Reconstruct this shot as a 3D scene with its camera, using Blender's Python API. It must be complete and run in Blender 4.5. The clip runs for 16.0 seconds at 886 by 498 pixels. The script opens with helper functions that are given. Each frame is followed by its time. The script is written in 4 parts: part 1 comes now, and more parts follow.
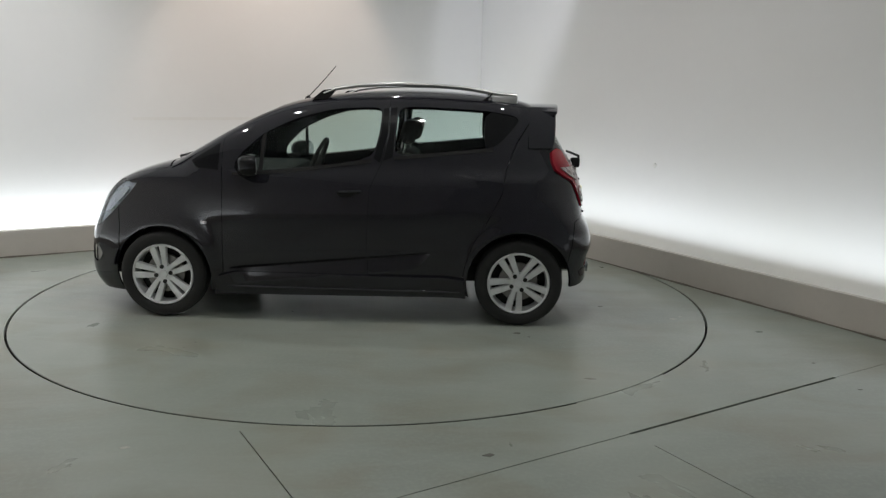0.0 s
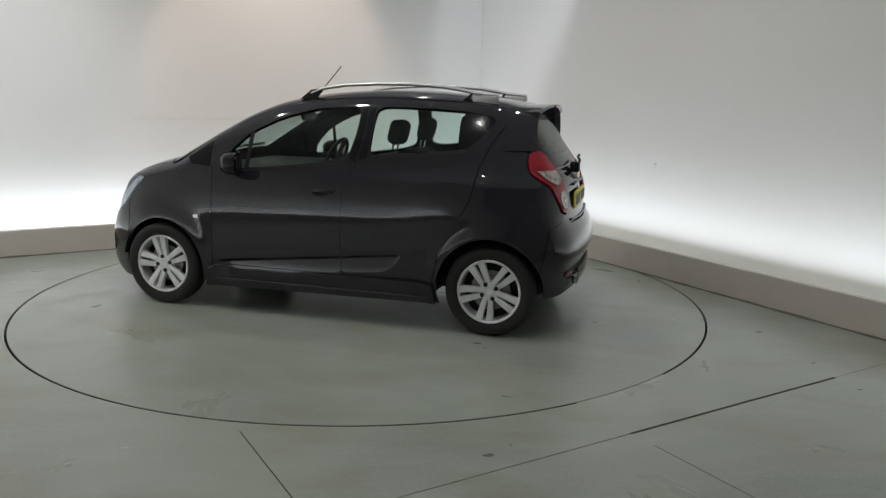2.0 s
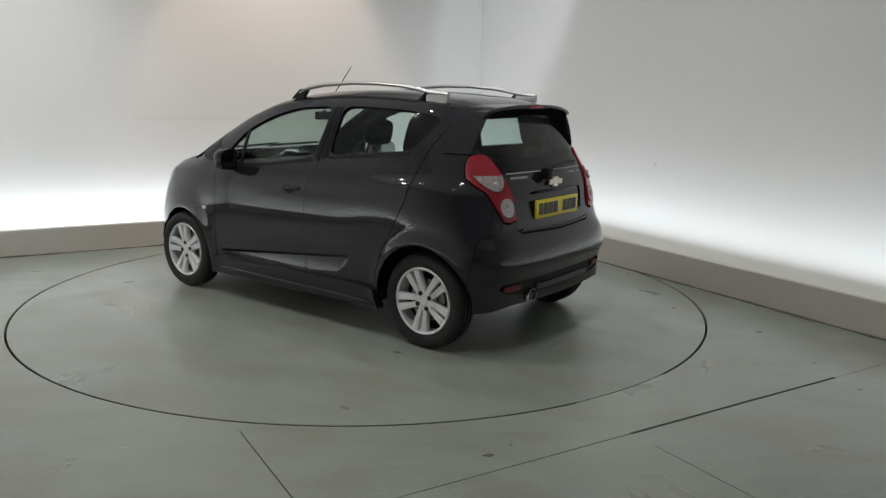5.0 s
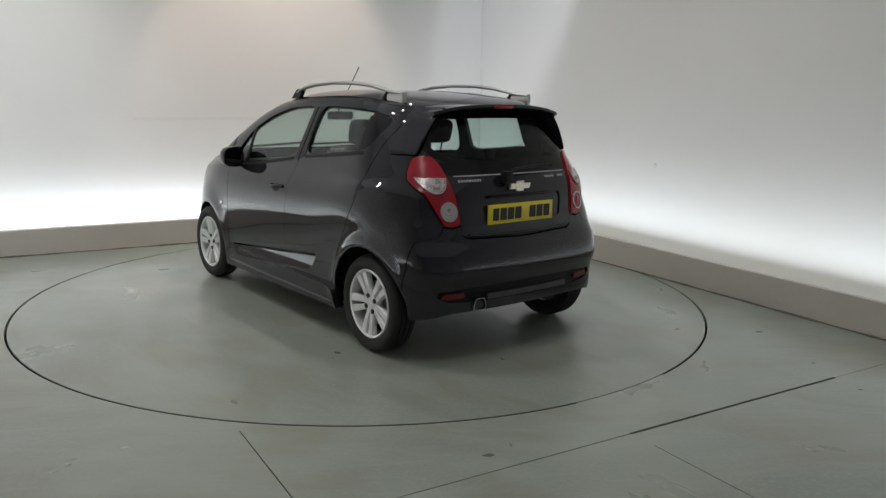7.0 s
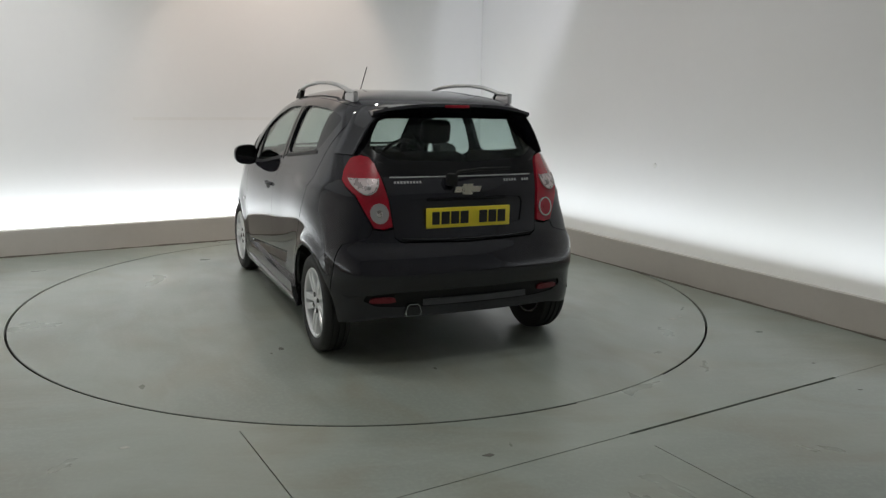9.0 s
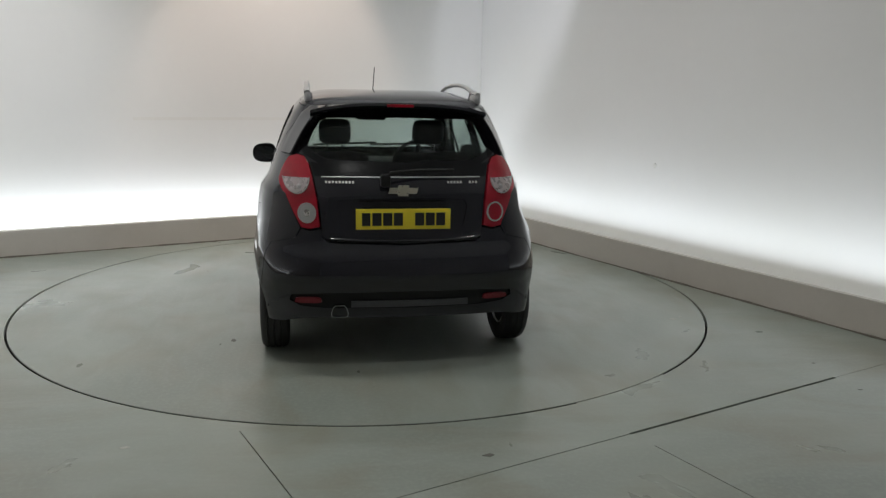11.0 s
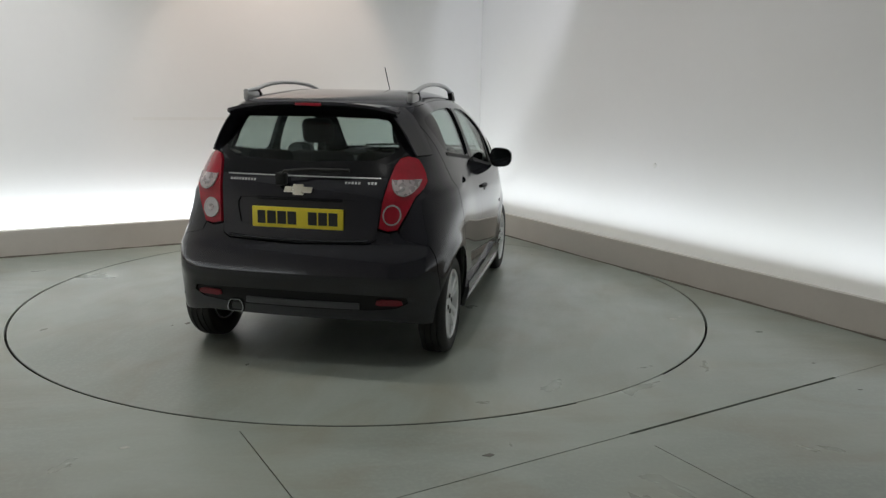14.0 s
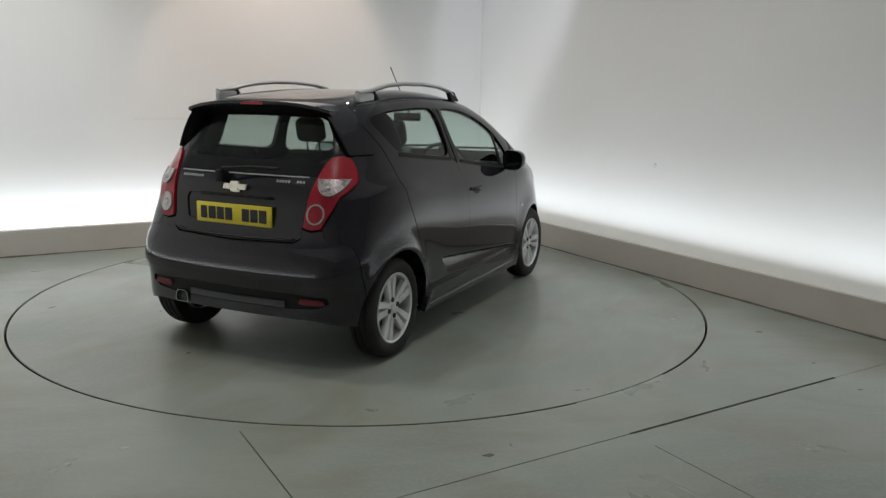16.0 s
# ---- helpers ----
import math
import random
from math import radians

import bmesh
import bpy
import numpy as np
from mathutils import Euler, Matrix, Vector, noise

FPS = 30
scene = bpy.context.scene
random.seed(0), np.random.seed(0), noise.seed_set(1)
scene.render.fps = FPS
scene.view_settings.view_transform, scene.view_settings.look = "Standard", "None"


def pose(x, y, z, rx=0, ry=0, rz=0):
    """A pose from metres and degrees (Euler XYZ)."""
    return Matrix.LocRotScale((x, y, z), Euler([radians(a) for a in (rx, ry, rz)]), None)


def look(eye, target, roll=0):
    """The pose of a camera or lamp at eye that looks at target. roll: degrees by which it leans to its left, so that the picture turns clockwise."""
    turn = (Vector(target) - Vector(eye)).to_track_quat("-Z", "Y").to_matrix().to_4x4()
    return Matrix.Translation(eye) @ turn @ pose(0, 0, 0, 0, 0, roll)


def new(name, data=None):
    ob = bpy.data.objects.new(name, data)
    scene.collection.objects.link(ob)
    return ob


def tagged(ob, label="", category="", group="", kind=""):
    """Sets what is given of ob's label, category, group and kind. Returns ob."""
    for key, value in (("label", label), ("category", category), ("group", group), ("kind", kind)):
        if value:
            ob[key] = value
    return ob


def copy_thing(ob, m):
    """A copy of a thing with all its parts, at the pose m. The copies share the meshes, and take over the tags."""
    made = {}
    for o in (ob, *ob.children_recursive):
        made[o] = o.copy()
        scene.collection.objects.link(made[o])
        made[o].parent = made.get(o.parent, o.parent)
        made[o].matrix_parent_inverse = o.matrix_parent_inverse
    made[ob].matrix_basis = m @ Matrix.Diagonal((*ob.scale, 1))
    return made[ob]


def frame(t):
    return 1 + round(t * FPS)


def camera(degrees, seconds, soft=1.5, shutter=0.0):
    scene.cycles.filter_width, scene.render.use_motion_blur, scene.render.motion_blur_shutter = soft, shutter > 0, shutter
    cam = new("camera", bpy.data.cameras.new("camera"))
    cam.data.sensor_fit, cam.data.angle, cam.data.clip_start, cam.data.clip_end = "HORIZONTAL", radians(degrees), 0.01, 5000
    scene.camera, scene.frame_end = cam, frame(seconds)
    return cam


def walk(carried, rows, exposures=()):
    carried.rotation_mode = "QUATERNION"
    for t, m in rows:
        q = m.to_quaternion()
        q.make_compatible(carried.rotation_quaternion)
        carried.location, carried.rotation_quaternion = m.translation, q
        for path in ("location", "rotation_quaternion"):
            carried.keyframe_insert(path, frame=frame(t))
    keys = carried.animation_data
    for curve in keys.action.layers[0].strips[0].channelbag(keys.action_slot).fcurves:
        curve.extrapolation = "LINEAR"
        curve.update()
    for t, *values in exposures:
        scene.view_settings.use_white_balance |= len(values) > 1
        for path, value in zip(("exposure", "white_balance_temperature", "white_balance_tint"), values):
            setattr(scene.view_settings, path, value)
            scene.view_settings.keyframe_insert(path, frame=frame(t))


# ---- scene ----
# A dark grey hatchback turns on a flush turntable in a corner of a white photo studio.
cam = camera(59.105, 16.0, soft=1.35)
EYE = look((0.0019, -5.768, 1.4991), (0.5983, 0.089, 0.3419), 1.053)
walk(cam, [(0.0, EYE), (16.0, EYE)], exposures=[(0.0, 0.0), (16.0, 0.0)])

# the room stands at an angle to the line of sight: u runs along one wall, v along the other
TURN = radians(25.16)
U = Vector((math.cos(TURN), math.sin(TURN), 0))
V = Vector((-math.sin(TURN), math.cos(TURN), 0))
U_WALL, V_WALL = 2.494, 2.668         # faces of the plinths
U_BACK, V_BACK = -4.6, -7.0          # the sides behind the camera
GAP, GAP_E = 0.26, 0.44             # troughs between plinths and walls
PLINTH_H, PLINTH_T = 0.241, 0.05
CEIL = 4.2


def uv(u, v, z=0.0):
    p = U * u + V * v
    return Vector((p.x, p.y, z))


# ---- light ----
world = bpy.data.worlds.new("world")
scene.world = world
world.use_nodes = True
world.node_tree.nodes["Background"].inputs[0].default_value = (0.6, 0.65, 0.7, 1)
world.node_tree.nodes["Background"].inputs[1].default_value = 0.02


def strip(name, a, b, power, colour):
    # a tube of light lying in the trough, turned up to the wall
    mid, along = (a + b) / 2, (b - a)
    d = bpy.data.lights.new(name, "AREA")
    d.shape, d.size, d.size_y, d.energy, d.color = "RECTANGLE", along.length, 0.06, power, colour
    ob = new(name, d)
    x = along.normalized()
    outward = Vector((0, 0, 1)).cross(x)
    z = -(outward * 0.25 + Vector((0, 0, 1))).normalized()
    y = z.cross(x)
    m = Matrix((x, y, z)).transposed().to_4x4()
    m.translation = mid
    ob.matrix_world = m
    return ob


COOL = (0.83, 0.925, 1.0)
ZL = 0.16
strip("led_lamp", uv(U_WALL + 0.16, -6.8, ZL), uv(U_WALL + 0.16, V_WALL, ZL), 57, COOL)
strip("led_lamp", uv(U_WALL, V_WALL + 0.12, ZL), uv(-4.5, V_WALL + 0.12, ZL), 50, COOL)
strip("led_lamp", uv(U_BACK - 0.12, V_WALL, ZL), uv(U_BACK - 0.12, -3.4, ZL), 42, COOL)


def spot(name, eye, target, power, colour, cone, blend, size):
    d = bpy.data.lights.new(name, "SPOT")
    d.energy, d.color, d.spot_size, d.spot_blend, d.shadow_soft_size = power, colour, radians(cone), blend, size
    ob = new(name, d)
    ob.matrix_world = look(eye, target)
    return ob


# cool spots that wash the corner and the far end of the wall, a warm one between, and small spots in the ceiling
spot("wall_spot_lamp", uv(1.2, 0.2, CEIL - 0.1), uv(2.934, 2.2, 2.4), 110, (0.82, 0.87, 1.0), 38, 0.5, 0.12)
spot("wall_spot_lamp", uv(-3.3, 0.1, CEIL - 0.1), uv(-2.75, 2.93, 2.4), 300, (0.84, 0.92, 1.0), 64, 0.8, 0.25)
spot("wall_spot_lamp", uv(0.35, 1.75, CEIL - 0.1), uv(0.35, 2.93, 1.9), 125, (1.0, 0.79, 0.68), 66, 0.45, 0.12)


for u, v, power, colour in ((-1.4, -2.6, 60, (0.97, 0.97, 0.94)), (0.7, -1.6, 60, (0.97, 0.97, 0.94)), (-1.7, -0.2, 60, (0.97, 0.97, 0.94)), (0.4, 0.7, 60, (0.97, 0.97, 0.94)), (-2.6, 0.7, 80, (1.0, 0.90, 0.81))):
    spot("ceiling_spot_lamp", uv(u, v, CEIL - 0.12), uv(u, v + 0.001, 0), power, colour, 150, 0.6, 0.05)


# ---- materials ----
def nodes_of(name):
    m = bpy.data.materials.new(name)
    m.use_nodes = True
    return m, m.node_tree.nodes, m.node_tree.links, m.node_tree.nodes["Principled BSDF"]


def surface(name, colour, rough=0.5, metal=0.0, vary=0.15, scale=6.0, bump=0.0, bump_scale=80.0, coat=0.0, rough_vary=0.1,
            stain=None, stain_scale=1.2, stain_amount=0.3, spec=0.5, coat_ior=1.5):
    """A plain painted, moulded or cast surface with variation at two scales."""
    m, n, l, p = nodes_of(name)
    tc = n.new("ShaderNodeTexCoord")
    big = n.new("ShaderNodeTexNoise")
    big.inputs["Scale"].default_value, big.inputs["Detail"].default_value = stain_scale, 5
    fine = n.new("ShaderNodeTexNoise")
    fine.inputs["Scale"].default_value, fine.inputs["Detail"].default_value = scale * 6, 6
    for t in (big, fine):
        l.new(tc.outputs["Object"], t.inputs["Vector"])
    mix = n.new("ShaderNodeMix")
    mix.data_type = "RGBA"
    c = Vector(colour)
    mix.inputs["A"].default_value = (*(c * (1 - vary)), 1)
    mix.inputs["B"].default_value = (*(c * (1 + vary)), 1)
    l.new(fine.outputs["Fac"], mix.inputs["Factor"])
    mix2 = n.new("ShaderNodeMix")
    mix2.data_type = "RGBA"
    ramp = n.new("ShaderNodeMapRange")
    ramp.inputs["From Min"].default_value, ramp.inputs["From Max"].default_value = 0.45, 0.75
    ramp.inputs["To Max"].default_value = stain_amount
    l.new(big.outputs["Fac"], ramp.inputs["Value"])
    l.new(ramp.outputs["Result"], mix2.inputs["Factor"])
    l.new(mix.outputs["Result"], mix2.inputs["A"])
    mix2.inputs["B"].default_value = (*(stain or c * 0.75), 1)
    l.new(mix2.outputs["Result"], p.inputs["Base Color"])
    r = n.new("ShaderNodeMapRange")
    r.inputs["To Min"].default_value, r.inputs["To Max"].default_value = max(0.02, rough - rough_vary), rough + rough_vary
    l.new(fine.outputs["Fac"], r.inputs["Value"])
    l.new(r.outputs["Result"], p.inputs["Roughness"])
    p.inputs["Metallic"].default_value = metal
    p.inputs["Specular IOR Level"].default_value = spec
    p.inputs["Coat Weight"].default_value = coat
    p.inputs["Coat Roughness"].default_value = 0.05
    p.inputs["Coat IOR"].default_value = coat_ior
    if bump:
        bn = n.new("ShaderNodeTexNoise")
        bn.inputs["Scale"].default_value, bn.inputs["Detail"].default_value = bump_scale, 4
        l.new(tc.outputs["Object"], bn.inputs["Vector"])
        b = n.new("ShaderNodeBump")
        b.inputs["Strength"].default_value, b.inputs["Distance"].default_value = bump, 0.002
        l.new(bn.outputs["Fac"], b.inputs["Height"])
        l.new(b.outputs["Normal"], p.inputs["Normal"])
    return m


def glass(name, tint, gloss_rough=0.02):
    """A tinted pane: straight-through colour with a gloss by angle."""
    m, n, l, p = nodes_of(name)
    n.remove(p)
    t = n.new("ShaderNodeBsdfTransparent")
    t.inputs[0].default_value = (*tint, 1)
    g = n.new("ShaderNodeBsdfGlossy")
    g.inputs["Roughness"].default_value = gloss_rough
    lw = n.new("ShaderNodeLayerWeight")
    lw.inputs["Blend"].default_value = 0.5
    pw = n.new("ShaderNodeMath")
    pw.operation, pw.inputs[1].default_value = "POWER", 4.0
    fr = n.new("ShaderNodeMath")
    fr.operation, fr.inputs[1].default_value, fr.inputs[2].default_value = "MULTIPLY_ADD", 0.6, 0.018
    l.new(lw.outputs["Facing"], pw.inputs[0])
    l.new(pw.outputs[0], fr.inputs[0])
    mx = n.new("ShaderNodeMixShader")
    l.new(fr.outputs[0], mx.inputs[0])
    l.new(t.outputs[0], mx.inputs[1])
    l.new(g.outputs[0], mx.inputs[2])
    l.new(mx.outputs[0], n["Material Output"].inputs["Surface"])
    return m


def floor_paint(name, colour, brown, light, rough):
    """Worn floor paint: broad dull patches, thin brown stains, pale rubbed streaks, uneven gloss."""
    m, n, l, p = nodes_of(name)
    geo = n.new("ShaderNodeTexCoord")

    def noise_of(scale, detail, stretch=(1, 1, 1), distort=0.0):
        mp = n.new("ShaderNodeMapping")
        mp.inputs["Scale"].default_value = stretch
        t = n.new("ShaderNodeTexNoise")
        t.inputs["Scale"].default_value, t.inputs["Detail"].default_value, t.inputs["Distortion"].default_value = scale, detail, distort
        l.new(geo.outputs["Object"], mp.inputs["Vector"])
        l.new(mp.outputs["Vector"], t.inputs["Vector"])
        return t.outputs["Fac"]

    def ranged(src, a, b, lo, hi):
        r = n.new("ShaderNodeMapRange")
        r.inputs["From Min"].default_value, r.inputs["From Max"].default_value = a, b
        r.inputs["To Min"].default_value, r.inputs["To Max"].default_value = lo, hi
        l.new(src, r.inputs["Value"])
        return r.outputs["Result"]

    def mixed(a, b, fac):
        x = n.new("ShaderNodeMix")
        x.data_type = "RGBA"
        if isinstance(a, tuple):
            x.inputs["A"].default_value = (*a, 1)
        else:
            l.new(a, x.inputs["A"])
        x.inputs["B"].default_value = (*b, 1)
        l.new(fac, x.inputs["Factor"])
        return x.outputs["Result"]

    c = Vector(colour)
    broad = noise_of(0.8, 4, distort=0.6)
    grain = noise_of(45, 8)
    col = mixed(tuple(c), tuple(c * 0.80), ranged(broad, 0.40, 0.68, 0, 1))
    col = mixed(col, tuple(c * 1.10), ranged(grain, 0.45, 0.8, 0, 0.6))
    col = mixed(col, brown, ranged(noise_of(1.3, 4, (1, 1.8, 1), 0.8), 0.45, 0.80, 0, 0.6))
    col = mixed(col, light, ranged(noise_of(3.2, 5, (0.5, 2.2, 1), 0.8), 0.48, 0.92, 0, 0.35))
    col = mixed(col, tuple(c * 0.55), ranged(noise_of(11, 4), 0.58, 0.95, 0, 0.06))
    l.new(col, p.inputs["Base Color"])
    l.new(ranged(noise_of(2.4, 7, distort=0.5), 0.25, 0.75, rough - 0.08, rough + 0.08), p.inputs["Roughness"])
    b = n.new("ShaderNodeBump")
    b.inputs["Strength"].default_value, b.inputs["Distance"].default_value = 0.12, 0.002
    l.new(noise_of(30, 6), b.inputs["Height"])
    l.new(b.outputs["Normal"], p.inputs["Normal"])
    return m


FLOOR = floor_paint("floor_paint", (0.315, 0.348, 0.305), (0.24, 0.215, 0.145), (0.42, 0.45, 0.42), 0.33)
WALL = surface("wall_paint", (0.718, 0.698, 0.679), 0.7, vary=0.015, scale=2, stain=(0.66, 0.64, 0.60), stain_scale=0.5, stain_amount=0.5, bump=0.05)
UNLIT_WALL = surface("unlit_wall_grey", (0.40, 0.40, 0.40), 0.8, vary=0.05, scale=2, stain_scale=0.5, bump=0.05)
PLINTH = surface("plinth_paint", (0.50, 0.465, 0.42), 0.6, vary=0.04, scale=4, stain=(0.40, 0.36, 0.32), stain_scale=2.0, stain_amount=0.5, bump=0.1)
FOOT_STRIP = surface("dark_foot_strip", (0.14, 0.125, 0.10), 0.8, vary=0.4, scale=5, stain=(0.30, 0.28, 0.24), stain_scale=1.6, stain_amount=0.9)
PIT = surface("dark_joint", (0.02, 0.02, 0.018), 0.9, vary=0.2)
PAINT = surface("car_paint", (0.0140, 0.0136, 0.0185), 0.36, metal=0.0, vary=0.14, scale=90, coat=1.0, rough_vary=0.05, stain_amount=0.08, stain_scale=4, spec=0.0, coat_ior=1.56)
BLACK = surface("black_plastic", (0.011, 0.011, 0.011), 0.5, vary=0.2, scale=20, bump=0.1, bump_scale=300, spec=0.25)
GLOSS = surface("gloss_black", (0.006, 0.006, 0.007), 0.14, vary=0.1, rough_vary=0.04, spec=0.25)
RUBBER = surface("tyre_rubber", (0.013, 0.013, 0.013), 0.7, vary=0.2, scale=20, bump=0.3, bump_scale=150, stain=(0.03, 0.029, 0.027), stain_scale=8)
ALLOY = surface("wheel_alloy", (0.80, 0.81, 0.82), 0.36, metal=0.35, vary=0.05, scale=10, stain=(0.35, 0.34, 0.33), stain_scale=10)
CHROME = surface("chrome", (0.75, 0.75, 0.75), 0.12, metal=1.0, vary=0.03, rough_vary=0.03)
MIRROR_GLASS = surface("mirror_glass", (0.40, 0.41, 0.42), 0.06, metal=1.0, vary=0.03, rough_vary=0.02)
SILVER = surface("rail_silver", (0.50, 0.50, 0.50), 0.36, metal=0.6, vary=0.04)
LAMP_SILVER = surface("lamp_silver", (0.86, 0.87, 0.88), 0.30, metal=0.6, vary=0.12, scale=8, stain=(0.35, 0.36, 0.38), stain_scale=9, stain_amount=0.6)
STEEL = surface("brake_steel", (0.30, 0.29, 0.28), 0.45, metal=0.9, vary=0.15)
CLOTH = surface("seat_cloth", (0.018, 0.018, 0.02), 0.9, vary=0.2, scale=40, bump=0.3, bump_scale=200)
TRIM = surface("cabin_trim", (0.02, 0.02, 0.021), 0.7, vary=0.2, scale=20)
RED = surface("red_lens", (0.34, 0.008, 0.022), 0.22, vary=0.25, coat=0.6, scale=14, spec=0.3, stain=(0.16, 0.003, 0.010), stain_scale=9, stain_amount=0.6)
DIM_RED = surface("red_reflector", (0.16, 0.006, 0.014), 0.3, vary=0.15, scale=20)
SMOKY = surface("smoky_lens", (0.46, 0.40, 0.40), 0.28, metal=0.6, vary=0.2, coat=0.8, scale=5, stain=(0.28, 0.22, 0.22), stain_scale=5, stain_amount=0.6)
LIP = surface("lip_plastic", (0.055, 0.055, 0.06), 0.35, vary=0.1, scale=20)
CLEAR = surface("clear_lens", (0.50, 0.475, 0.475), 0.18, vary=0.06, coat=0.8, scale=20, metal=0.35)
PLATE = surface("yellow_plate", (0.84, 0.68, 0.04), 0.4, vary=0.04, scale=30)
INK = surface("plate_ink", (0.012, 0.012, 0.012), 0.5)
GOLD = surface("badge_gold", (0.62, 0.58, 0.48), 0.3, metal=0.8, vary=0.08)
SIDE_GLASS = glass("side_glass", (0.86, 0.91, 0.89))
REAR_GLASS = glass("rear_glass", (0.74, 0.79, 0.775))
LAMP_GLASS = glass("lamp_glass", (0.9, 0.92, 0.95))


# ---- mesh helpers ----
def link(name, bm_or_mesh, material, parent=None, label="", smooth=False):
    if isinstance(bm_or_mesh, bmesh.types.BMesh):
        me = bpy.data.meshes.new(name)
        bmesh.ops.recalc_face_normals(bm_or_mesh, faces=bm_or_mesh.faces)
        bm_or_mesh.to_mesh(me)
        bm_or_mesh.free()
    else:
        me = bm_or_mesh
    if smooth:
        me.shade_smooth()
        me.set_sharp_from_angle(angle=radians(40))
    me.materials.append(material)
    ob = new(name, me)
    if parent:
        ob.parent = parent
    return tagged(ob, label)


def part(name, bm, material, parent, label="", smooth=True):
    return link(name, bm, material, parent, label, smooth)


def box(bm, lo, hi, bevel=0.0, m=None, segments=2):
    g = bmesh.ops.create_cube(bm, size=1)
    lo, hi = Vector(lo), Vector(hi)
    for v in g["verts"]:
        v.co = Vector([lo[i] + (hi[i] - lo[i]) * (v.co[i] + 0.5) for i in range(3)])
    vs = g["verts"]
    if bevel:
        es = list({e for v in vs for e in v.link_edges})
        r = bmesh.ops.bevel(bm, geom=es, offset=bevel, segments=segments, affect="EDGES", profile=0.5)
        vs = list({v for f in r["faces"] for v in f.verts} | {v for v in vs if v.is_valid})
    if m is not None:
        bmesh.ops.transform(bm, matrix=m, verts=vs)
    return bm


def loft(bm, rings, close_ends=True, closed=True):
    rows = [[bm.verts.new(p) for p in r] for r in rings]
    k = len(rows[0])
    for a, b in zip(rows, rows[1:]):
        for i in range(k if closed else k - 1):
            bm.faces.new((a[i], a[(i + 1) % k], b[(i + 1) % k], b[i]))
    if close_ends:
        bm.faces.new(rows[0][::-1])
        bm.faces.new(rows[-1])
    return bm


def tube(bm, path, radius, sides=10, flat=1.0, taper=None):
    path = [Vector(p) for p in path]
    rings = []
    for i, p in enumerate(path):
        d = (path[min(i + 1, len(path) - 1)] - path[max(i - 1, 0)]).normalized()
        side = d.cross(Vector((0, 0, 1)))
        side = side.normalized() if side.length > 1e-4 else Vector((1, 0, 0))
        up = side.cross(d)
        r = radius * (taper[i] if taper else 1)
        rings.append([p + side * math.cos(a) * r + up * math.sin(a) * r * flat for a in [2 * math.pi * k / sides for k in range(sides)]])
    return loft(bm, rings)


def lathe_y(bm, profile, sides=48):
    """Turns a profile of (radius, y) about the y axis; the profile is closed on itself."""
    rows = [[bm.verts.new((r * math.cos(a), y, r * math.sin(a))) for r, y in profile] for a in [2 * math.pi * k / sides for k in range(sides)]]
    k = len(profile)
    for i in range(sides):
        a, b = rows[i], rows[(i + 1) % sides]
        for j in range(k):
            bm.faces.new((a[j], a[(j + 1) % k], b[(j + 1) % k], b[j]))
    return bm


def polygon(bm, pts, depth):
    """A flat outline pushed along depth into a solid."""
    a = [bm.verts.new(p) for p in pts]
    b = [bm.verts.new(Vector(p) + Vector(depth)) for p in pts]
    bm.faces.new(a)
    bm.faces.new(b[::-1])
    for i in range(len(a)):
        bm.faces.new((a[i], b[i], b[(i + 1) % len(a)], a[(i + 1) % len(a)]))
    return bm


def inside(poly, p):
    """Which of the points p lie in the polygon."""
    x, y = p[:, 0], p[:, 1]
    res = np.zeros(len(p), bool)
    q = np.roll(poly, -1, 0)
    for (x0, y0), (x1, y1) in zip(poly, q):
        if y0 != y1:
            res ^= ((y0 > y) != (y1 > y)) & (x < (x1 - x0) * (y - y0) / (y1 - y0) + x0)
    return res


def mesh_2d(outer, holes, extra):
    """Triangles between an outline and its holes, through the extra points: points, triangles, border edges."""
    from mathutils.geometry import delaunay_2d_cdt
    loops = [np.array(outer)] + [np.array(h) for h in holes]
    pts, edges = [], []
    for lp in loops:
        k = len(pts)
        pts += [tuple(q) for q in lp]
        edges += [(k + i, k + (i + 1) % len(lp)) for i in range(len(lp))]
    if len(extra):
        keep = inside(loops[0], extra)
        for h in loops[1:]:
            keep &= ~inside(h, extra)
        extra = extra[keep]
        border = np.concatenate([np.linspace(a, b, 4)[:3] for lp in loops for a, b in zip(lp, np.roll(lp, -1, 0))])
        near = np.array([((border - e) ** 2).sum(1).min() for e in extra]) if len(extra) else np.zeros(0)
        extra = extra[near > 0.010 ** 2] if len(extra) else extra
        pts += [tuple(e) for e in extra]
    v, e, f, *_ = delaunay_2d_cdt([Vector(p) for p in pts], edges, [], 0, 1e-6)
    v = np.array([tuple(q) for q in v])
    tri = np.array([t for t in f if len(t) == 3])
    mid = v[tri].mean(1)
    keep = inside(loops[0], mid)
    for h in loops[1:]:
        keep &= ~inside(h, mid)
    tri = tri[keep]
    a, b, c = v[tri[:, 0]], v[tri[:, 1]], v[tri[:, 2]]
    flip = (b[:, 0] - a[:, 0]) * (c[:, 1] - a[:, 1]) - (b[:, 1] - a[:, 1]) * (c[:, 0] - a[:, 0]) < 0
    tri[flip] = tri[flip][:, ::-1]
    count = {}
    for t in tri.tolist():
        for i in range(3):
            count[(t[i], t[(i + 1) % 3])] = 1
    rim = [k for k in count if (k[1], k[0]) not in count]
    return v, tri, rim


